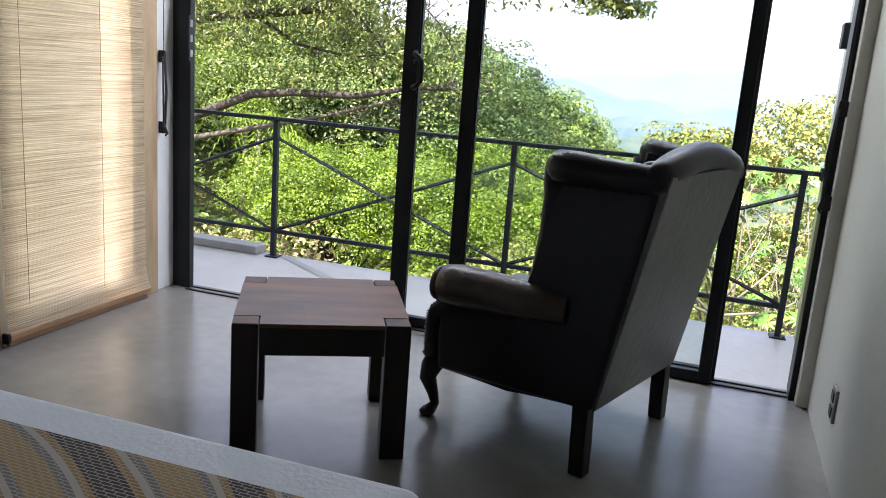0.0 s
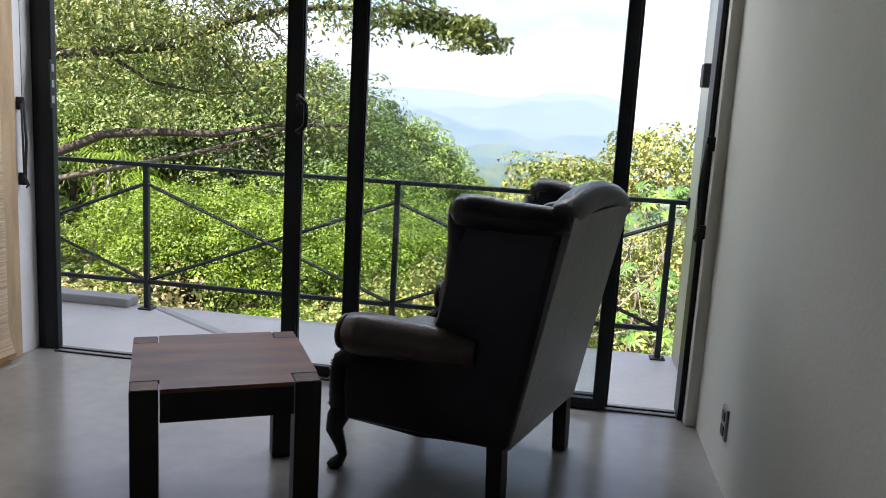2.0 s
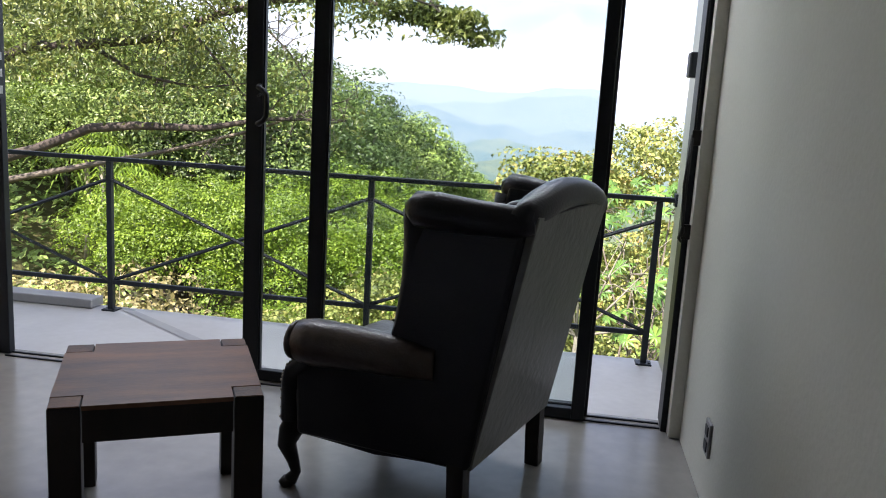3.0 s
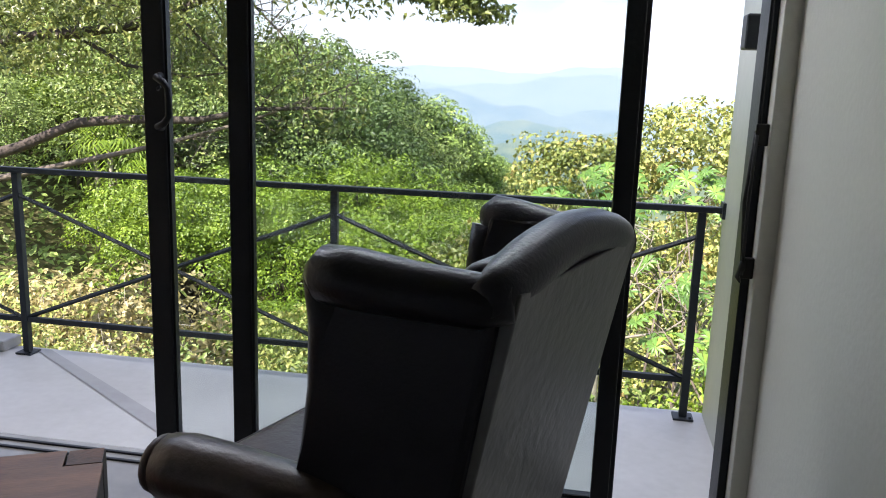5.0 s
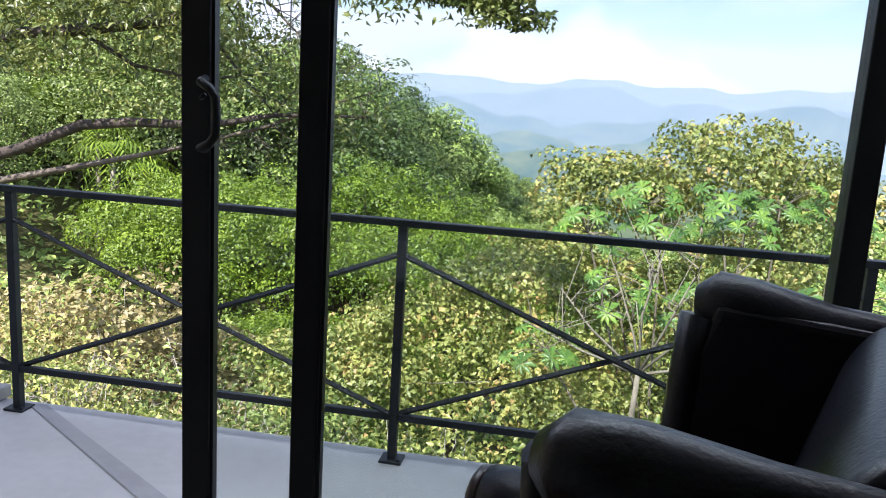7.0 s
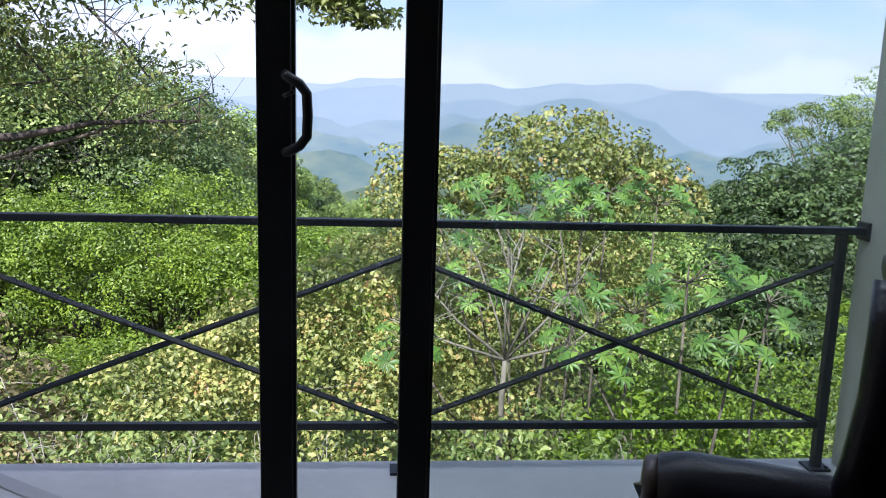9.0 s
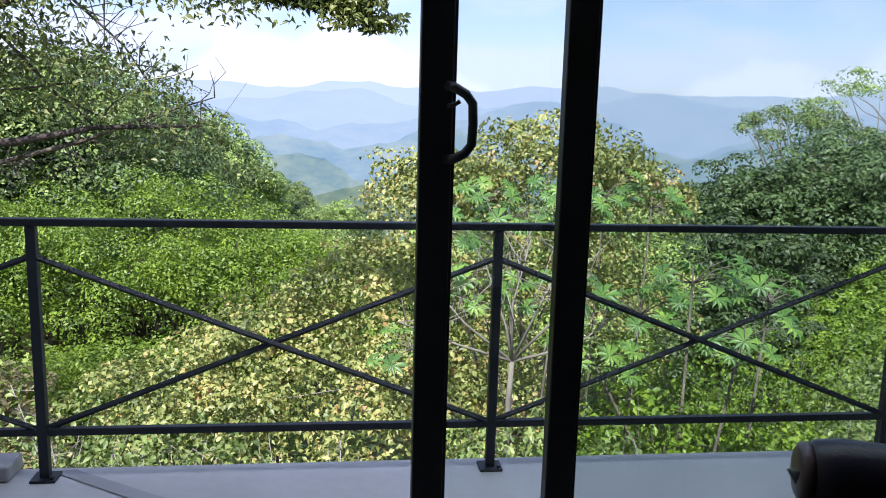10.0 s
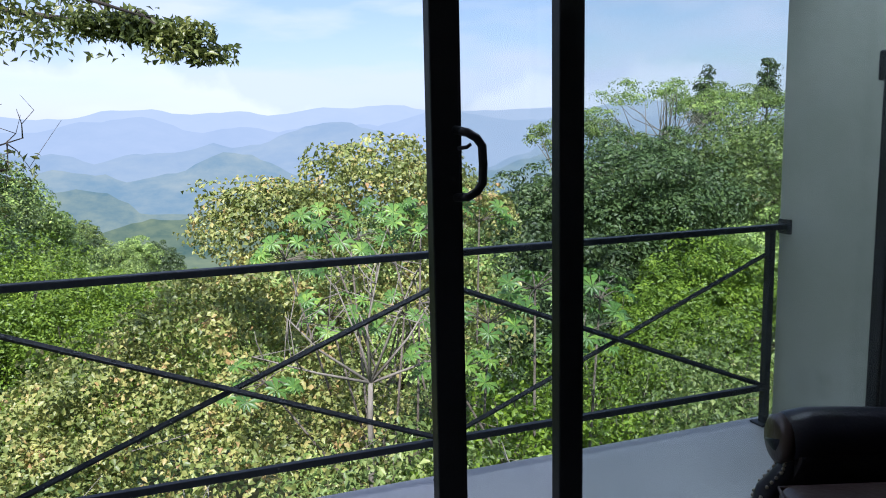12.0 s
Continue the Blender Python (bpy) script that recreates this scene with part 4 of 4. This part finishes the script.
tree("yellowing_tree", "broad-leaved tree with yellowing and browning leaves", YB_, rel((2.5, 10.5, -0.3), YB_), yel_blobs, M_YELLOW, M_PALEBARK, clumps=640, per=64, spread=0.22, leaf=0.09, width=0.72, limb=26, r0=0.09, fine=True, shell=0.5)

# palmate-leaved saplings in front of it
def palmate(base, label, stems):
    t = thing("palmate_sapling", label, "tree", Matrix.Translation(base), group="palmate saplings")
    runs, V, T, nv = [], [], [], 0
    for sx, sy, sz in stems:
        top = Vector((sx - base[0], sy - base[1], sz - base[2]))
        mid = top * 0.5 + Vector(rng.normal(0, 0.3, 3))
        runs.append(([Vector((0, 0, 0)), mid, top], [0.026, 0.02, 0.012]))
        for q in range(11):
            az = q * 2.4 + rng.random()
            pl = rng.uniform(0.25, 0.5)
            end = top + Vector((math.cos(az) * pl, math.sin(az) * pl, rng.uniform(-0.15, 0.32)))
            runs.append(([top, top.lerp(end, 0.5) + Vector((0, 0, 0.05)), end], [0.008, 0.006, 0.004]))
            up = Vector((math.cos(az) * 0.5, math.sin(az) * 0.5 - 0.35, 0.9)).normalized()
            e1 = up.orthogonal().normalized()
            e2 = up.cross(e1)
            R = rng.uniform(0.17, 0.27)
            for lobe in range(9):
                a = lobe * 2 * math.pi / 9.6
                d = e1 * math.cos(a) + e2 * math.sin(a)
                w = up.cross(d)
                ln = R * (0.75 + 0.25 * math.cos(a))
                pv = [end, end + d * ln * 0.62 + w * ln * 0.17 + up * 0.012, end + d * ln - up * ln * 0.28, end + d * ln * 0.62 - w * ln * 0.17 + up * 0.012, end + d * ln * 0.6 - up * 0.008]
                V += [tuple(p) for p in pv]
                T += [(nv, nv + 1, nv + 4), (nv + 1, nv + 2, nv + 4), (nv, nv + 4, nv + 3), (nv + 4, nv + 2, nv + 3)]
                nv += 5
    tubes("stem", runs, M_BARK, t, sides=6)
    tagged(pts_mesh("foliage", V, T, M_PALMATE, t), kind="stuff")
    return t


palmate((3.6, 5.6, gz(3.6, 5.6)), "slender sapling with big palmate leaves", [(3.1, 5.2, -0.45), (2.7, 5.6, -0.9), (3.6, 5.0, -1.0), (2.2, 5.5, -1.45), (4.2, 5.6, -0.75)])
palmate((2.0, 7.2, gz(2.0, 7.2)), "pale-stemmed sapling with big palmate leaves", [(1.6, 7.6, -0.1), (0.7, 7.4, -0.25), (2.6, 7.6, -0.05), (1.1, 6.8, -0.9), (2.1, 6.9, -1.0), (0.3, 7.0, -1.7)])
palmate((3.4, 8.6, gz(3.4, 8.6)), "tall sapling with big palmate leaves", [(3.2, 8.6, 0.1), (2.5, 8.9, 0.0), (4.0, 8.8, -0.1), (1.5, 8.8, 0.0)])

# pale-stemmed forked shrub in front
fk = thing("forked_shrub", "pale bare forked stems among the leaves", "shrub", Matrix.Translation((1.35, 6.0, gz(1.35, 6.0))))
z0 = 0 - gz(1.35, 6.0)
runs = [([(0, 0, 0), (0.0, 0, z0 - 2.0), (0.02, 0.0, z0 - 1.55)], [0.045, 0.036, 0.03])]
for ex, ez in ((-0.9, -0.7), (0.9, -0.5), (-0.35, -0.35), (0.5, -0.2), (1.3, -0.9), (-1.3, -1.1), (0.15, -0.1)):
    e = Vector((ex, rng.uniform(-0.5, 0.5), z0 + ez))
    m1 = Vector((0.02, 0, z0 - 1.55)).lerp(e, 0.45) + Vector(rng.normal(0, 0.08, 3))
    runs.append(([(0.02, 0, z0 - 1.55), m1, e], [0.02, 0.014, 0.006]))
    for q in range(7):
        a = m1.lerp(e, rng.random())
        runs.append(([a, a + Vector(rng.normal(0, 0.12, 3)) + Vector((0, 0, 0.12)), a + Vector(rng.normal(0, 0.26, 3)) + Vector((0, 0, 0.28))], [0.01, 0.007, 0.003]))
tubes("stem", runs, M_PALEBARK, fk, sides=6)

# bright fine-leaved trees in the hollow
def at_ground(x, y, s=0.0):
    return (x, y, gz(x, y) - s)


def bright(x, y, top, r, label):
    b = at_ground(x, y)
    h = top - b[2]
    blobs = [((0, 0, h - r * 0.42), (r, r * 0.8, r * 0.42)), ((-r * 0.55, 0.3, h - r * 0.6), (r * 0.7, r * 0.6, r * 0.4)), ((r * 0.6, -0.4, h - r * 0.62), (r * 0.7, r * 0.6, r * 0.4)), ((0.2 * r, -r * 0.5, h - r * 0.85), (r * 0.8, r * 0.6, r * 0.45))]
    return tree("spreading_tree", label, b, (0, 0, h * 0.8), blobs, M_BRIGHT, M_DARKBARK, clumps=300, per=120, spread=0.31, leaf=0.105, width=0.5, limb=30, r0=0.2, group="bright trees", shell=0.6)


bright(-6.3, 20.5, -1.0, 4.2, "broad wide-crowned tree with fine bright green leaves")
bright(-10.6, 19.0, -1.6, 2.9, "broad wide-crowned tree with fine bright green leaves")
bright(-2.6, 19.5, -2.5, 2.9, "low wide-crowned tree with bright green leaves")
bright(-5.2, 15.0, -4.2, 2.7, "low wide-crowned tree with bright green leaves")
bright(-3.0, 27.0, -3.6, 3.2, "broad wide-crowned tree with fine bright green leaves")

# dry, straw-coloured shrubs
def shrub(name, label, x, y, top, r, mat, bark, leaf, clumps=130, per=26, group="shrubs", twigs=40, wide=0.55, fine=True):
    b = at_ground(x, y)
    h = max(top - b[2], 0.6)
    t = thing(name, label, "shrub", Matrix.Translation(b), group)
    blobs = [((0, 0, h * 0.62), (r, r * 0.8, h * 0.4)), ((r * 0.5, 0.2, h * 0.45), (r * 0.7, r * 0.6, h * 0.34)), ((-r * 0.5, -0.2, h * 0.45), (r * 0.7, r * 0.6, h * 0.34))]
    p, f, cc = clump_points(blobs, clumps, per, r * 0.13, 0.45)
    runs = []
    for i in rng.choice(len(cc), min(twigs, len(cc)), replace=False):
        e = Vector(cc[i]) * rng.uniform(0.9, 1.12)
        s = Vector((rng.normal(0, 0.12), rng.normal(0, 0.12), 0))
        m1 = s.lerp(e, 0.5) + Vector(rng.normal(0, 0.24 * r, 3))
        runs.append(([s, m1, e], [0.018, 0.011, 0.004]))
        for q in range(4):
            a = m1.lerp(e, rng.random())
            runs.append(([a, a + Vector(rng.normal(0, 0.1 * r, 3)), a + Vector(rng.normal(0, 0.2 * r, 3)) + Vector((0, 0, 0.08))], [0.007, 0.005, 0.002]))
    tubes("stem", runs, bark, t, sides=4)
    v, q = (leaves if fine else simple_leaves)(p, leaf, wide, f)
    tagged(pts_mesh("foliage", v, q, mat, t), kind="stuff")
    return t


for x, y, top, r in ((-9.0, 13.5, -2.9, 1.6), (-7.5, 13.0, -3.5, 1.4), (-11.4, 13.6, -3.3, 1.5), (-8.4, 11.5, -3.9, 1.3), (-6.4, 11.6, -4.2, 1.2)):
    shrub("dry_shrub", "straw-coloured dry shrub on the slope", x, y, top, r, M_DRY, M_TWIG, 0.16, 150, 26, "dry shrubs", fine=False)

# scrub right below the balcony
SC = ((-4.6, 4.6, -1.9, 1.1), (-3.2, 5.2, -1.75, 1.1), (-1.9, 4.7, -1.95, 1.0), (-0.6, 5.0, -2.0, 1.0), (0.7, 4.4, -2.0, 0.9), (1.9, 4.2, -1.9, 0.9), (-5.8, 5.8, -1.7, 1.3),
      (-2.6, 6.6, -2.3, 1.2), (-4.4, 7.2, -2.5, 1.3), (-0.9, 6.6, -2.6, 1.2), (-6.6, 8.2, -3.0, 1.4), (-3.8, 9.4, -3.9, 1.5), (-2.6, 3.2, -2.2, 0.9), (-0.9, 3.1, -2.25, 0.8), (0.8, 3.0, -2.3, 0.8), (-4.2, 3.2, -2.1, 0.9), (-7.4, 6.2, -1.9, 1.2), (-6.0, 3.8, -1.7, 1.1), (-8.4, 8.6, -2.6, 1.3))
for i, (x, y, top, r) in enumerate(SC):
    m = M_SCRUB if i % 3 else M_YELLOW
    shrub("scrub_bush", "pale green scrub bush with bare grey twigs", x, y, top, r, m, M_TWIG, 0.085, 150, 16, "scrub bushes", 45)
for i, (x, y, top, r) in enumerate(((2.5, 5.0, -1.75, 0.9), (1.6, 5.4, -1.9, 0.9), (3.3, 6.4, -1.7, 1.1), (6.6, 6.6, -2.4, 1.3), (4.7, 6.8, -2.3, 1.2), (8.2, 8.4, -2.6, 1.5), (6.4, 9.4, -2.5, 1.6), (10.2, 10.4, -2.7, 1.7), (8.4, 12, -2.8, 1.8), (5.6, 13, -3.4, 1.8))):
    shrub("green_bush", "dense bright green bush on the slope", x, y, top, r, M_SCRUB if i % 2 else M_BRIGHT, M_BARK, 0.10, 170, 22, "green bushes", 30)

# dark dense trees to the east, and the paler ones round them
def dense(x, y, top, r, mat, label, squat=0.8, clumps=420, leaf=0.3, name="dense_tree"):
    b = at_ground(x, y)
    h = top - b[2]
    blobs = [((0, 0, h - r * squat), (r, r, r * squat)), ((-r * 0.5, -r * 0.3, h - r * squat * 1.35), (r * 0.7, r * 0.7, r * squat * 0.8)), ((r * 0.5, -r * 0.35, h - r * squat * 1.3), (r * 0.7, r * 0.7, r * squat * 0.8)), ((0, -r * 0.6, h - r * squat * 1.7), (r * 0.8, r * 0.5, r * squat * 0.8))]
    return tree(name, label, b, (0, 0, h * 0.75), blobs, mat, M_DARKBARK, clumps=int(clumps * 0.45), per=92, spread=r * 0.105, leaf=leaf * 0.7, width=0.55, limb=26, r0=0.22, group="hillside trees")


dense(21.5, 30, 1.0, 4.3, M_HILLDARK, "big dense dark green tree", clumps=620)
dense(16.6, 30, -0.6, 2.7, M_HILLDARK, "dense dark green tree on the slope")
dense(14.0, 24, -2.6, 2.8, M_HILLDARK, "dense dark green tree on the slope")
dense(26.5, 34, 0.8, 3.6, M_HILL, "dense green tree on the slope")
dense(17.8, 20.5, -2.7, 2.2, M_BRIGHT, "round light green tree on the slope", leaf=0.22)
dense(14.6, 19, -3.9, 1.8, M_BRIGHT, "round light green tree on the slope", leaf=0.2)
dense(22.5, 21, -2.2, 2.8, M_HILL, "dense green tree on the slope", leaf=0.24)
dense(11.6, 20, -3.6, 2.4, M_HILLDARK, "dense dark green tree on the slope", leaf=0.22)
dense(9.6, 24, -3.2, 3.0, M_HILL, "dense green tree on the slope", leaf=0.24)
dense(10.0, 32, -2.4, 3.4, M_HILL, "dense green tree on the slope")
dense(4.5, 30, -4.4, 3.2, M_HILL, "dense green tree on the slope")
dense(31.0, 30, 1.8, 4.2, M_HILL, "dense green tree on the slope")
dense(38.0, 38, 3.2, 5.0, M_HILL, "dense green tree on the slope")
dense(12.5, 14.5, -3.2, 1.7, M_BRIGHT, "round light green tree on the slope", leaf=0.17)

# umbrella-shaped open trees on the eastern ridge
def umbrella(x, y, top, r, label):
    b = at_ground(x, y)
    h = top - b[2]
    blobs = []
    for q in range(20):
        a, k = q * 2.4, math.sqrt((q + 0.5) / 20)
        blobs.append(((math.cos(a) * r * k, math.sin(a) * r * k, h - 0.3 - 1.6 * k * k - rng.uniform(0, 1.1)), (r * 0.17, r * 0.17, 0.2)))
    t = thing("umbrella_tree", label, "tree", Matrix.Translation(b), "umbrella trees")
    p, f, cc = clump_points(blobs, 190, 26, 0.3, 0.2)
    tubes("trunk", limbs((0, 0, 0), (0.3, 0, h * 0.7), cc, 46, 0.22), M_PALEBARK, t, sides=6)
    v, q = simple_leaves(p, 0.2, 0.5, f)
    tagged(pts_mesh("crown", v, q, M_HILL, t), kind="stuff")


umbrella(33.0, 44, 4.6, 6.0, "open flat-crowned tree on the ridge")
umbrella(41.5, 46, 4.9, 5.6, "open flat-crowned tree on the ridge")
umbrella(27.5, 45, 2.4, 3.8, "open flat-crowned tree on the ridge")
for x, y, top in ((49.6, 60, 6.6), (57.0, 60, 7.6)):
    b = at_ground(x, y)
    h = top - b[2]
    blobs = [((rng.normal(0, 0.15), 0, h * (0.55 + 0.065 * k)), (1.7 - 0.2 * k, 1.5 - 0.18 * k, 0.6)) for k in range(7)]
    tree("conifer", "narrow dark conifer on the ridge", b, (0, 0, h * 0.98), blobs, M_HILLDARK, M_DARKBARK, clumps=150, per=22, spread=0.25, leaf=0.3, limb=20, r0=0.16, group="conifers", shell=0.3)

# the wooded western hillside
kinds, far_kinds = [], []
HILL_H = 9.0
for k, (mat, rad, lab) in enumerate(((M_HILL, 3.5, "tall green tree on the wooded hillside"), (M_HILLDARK, 3.2, "tall dark green tree on the hillside"), (M_HILL, 2.9, "green tree on the wooded hillside"), (M_BRIGHT, 3.0, "light green tree on the hillside"))):
    x, y = -20 - 4 * k, 30 + 3 * k
    kinds.append(dense(x, y, gz(x, y) + HILL_H, rad, mat, lab, 0.95, 620, 0.19, "hillside_tree"))
    x, y = -30 - 4 * k, 52 + 3 * k
    far_kinds.append(dense(x, y, gz(x, y) + HILL_H, rad, mat, lab, 0.95, 460, 0.30, "hillside_tree"))


def plant(kind, x, y, top):
    """A copy of a hillside tree whose crown ends at the height top."""
    src = (kinds if y < 40 and x > -26 else far_kinds)[kind]
    s = min(max((top - gz(x, y)) / HILL_H, 0.5), 1.35)
    return copy_thing(src, Matrix.Translation((x, y, top - HILL_H * s)) @ pose(0, 0, 0, 0, 0, float(rng.uniform(0, 360))) @ Matrix.Diagonal((s, s, s, 1)))


# crest of the ridge, falling to the east
for kind, x, y, top in ((0, -15.5, 27, 5.0), (1, -13.5, 29, 4.2), (0, -11.4, 28.5, 3.7), (1, -9.3, 30, 2.9), (0, -8.8, 33, 1.4), (2, -18, 30, 6.5), (0, -16.5, 48, 4.6), (1, -12.6, 54, 2.6), (0, -10.2, 55, 1.0), (2, -9.0, 58, -0.8),
                        (0, -8.0, 60, -2.4), (1, -6.9, 62, -3.6), (0, -8.3, 86, -5.0), (2, -5.9, 84, -5.6), (1, -4.2, 66, -5.6), (0, -2.4, 62, -5.9), (2, -0.6, 74, -6.6), (1, 1.2, 80, -7.6), (2, -13, 40, 0.8), (0, -10.5, 42, -1.0), (1, -7.6, 41, -2.6), (0, -5.2, 44, -4.4), (2, -3.4, 46, -5.2), (0, -1.0, 50, -6.2), (1, -0.2, 58, -7.4)):
    plant(kind, x - 0.006 * y, y, top - 0.017 * y)
count = 0
while count < 75:
    x, y = rng.uniform(-46, -3.5), rng.uniform(19, 62)
    if x > -0.42 * y + 3 or (x < -13.2 and x > -18 and y < 25):
        continue
    if -12.5 < x < -1 and y < 25:
        continue
    plant(int(rng.choice([0, 0, 1, 1, 2, 3])), x, y, gz(x, y) + rng.uniform(4.6, 7.6))
    count += 1
for q in range(28):
    x, y = rng.uniform(2, 48), rng.uniform(34, 75)
    plant(int(rng.choice([0, 1, 2])), x, y, gz(x, y) + rng.uniform(2.5, 4.2))

# palms on the slope
def palm(x, y, top):
    b = at_ground(x, y)
    h = top - b[2]
    t = thing("palm", "slim palm with drooping fronds on the slope", "palm", Matrix.Translation(b), "palms")
    tubes("trunk", [([(0, 0, 0), (0.08, 0, h * 0.5), (0.02, 0, h)], [0.13, 0.10, 0.08])], M_PALEBARK, t, sides=8)
    V, T = [], []
    for q in range(15):
        az, up = q * 2.4, rng.uniform(0.1, 1.0)
        for k in range(12):
            s = k / 11
            p = Vector((math.cos(az) * 1.9 * s, math.sin(az) * 1.9 * s, h + up * 1.2 * s - 1.9 * s * s))
            side = Vector((-math.sin(az), math.cos(az), 0))
            for sg in (-1, 1):
                e = p + side * sg * 0.42 * (1 - 0.5 * s) + Vector((math.cos(az) * 0.25, math.sin(az) * 0.25, -0.3))
                w = Vector((math.cos(az), math.sin(az), -0.5)) * 0.045
                i = len(V)
                V += [tuple(p - w), tuple(p + w), tuple(e)]
                T.append((i, i + 1, i + 2))
    tagged(pts_mesh("fronds", V, T, M_BRIGHT, t), kind="stuff")


palm(-15.1, 22.0, -0.9)
palm(-14.2, 22.6, -1.6)
palm(-16.3, 23.0, -0.4)

# undergrowth over the slopes
def cover(name, label, n, xr, yr, leaf, mat, keep):
    x, y = rng.uniform(*xr, n), rng.uniform(*yr, n)
    ok = keep(x, y)
    x, y = x[ok], y[ok]
    lump = np.array([noise.noise(Vector((a * 0.45, b * 0.45, 0))) for a, b in zip(x, y)])
    z = ground_z(x, y) + rng.random(len(x)) ** 1.5 * (0.25 + 0.9 * np.clip(lump + 0.4, 0, 1)) * leaf * 3.2
    p = np.stack([x, y, z], 1)
    v, t = simple_leaves(p, leaf, 0.55, np.tile([0, -0.4, 0.9], (len(p), 1)))
    tagged(pts_mesh(name, v, t, mat), label, "undergrowth", kind="stuff")


cover("undergrowth", "mixed low green undergrowth on the slope", 42000, (-14, 14), (0.9, 16), 0.16, M_SCRUB, lambda x, y: (y > 1.2) & ~((x > 2.6) & (y < 11)))
cover("undergrowth", "green undergrowth covering the wooded hillside", 90000, (-50, 40), (14, 70), 0.32, M_HILL, lambda x, y: np.abs(x) < y * 1.1 + 4)

# tall grass on the eastern slope
_gn = 60000
gx, gy = 2.6 + 10 * rng.random(_gn) ** 1.3, 1.4 + 10.5 * rng.random(_gn) ** 1.3
gzv = ground_z(gx, gy)
hgt = rng.uniform(0.35, 0.9, _gn)
lean = rng.normal(0, 0.22, (_gn, 2))
w = 0.012
gv = np.stack([np.stack([gx - w, gy, gzv], 1), np.stack([gx + w, gy, gzv], 1), np.stack([gx + lean[:, 0] * 0.4, gy + lean[:, 1] * 0.4, gzv + hgt * 0.7], 1), np.stack([gx + lean[:, 0] * 1.3, gy + lean[:, 1] * 1.3, gzv + hgt], 1)], 1).reshape(-1, 3)
gt = (np.arange(_gn)[:, None, None] * 4 + np.array([[0, 1, 2], [2, 1, 3]])[None]).reshape(-1, 3)
tagged(pts_mesh("grass", gv, gt, M_GRASS), "long light green grass on the slope", "grass", kind="stuff")
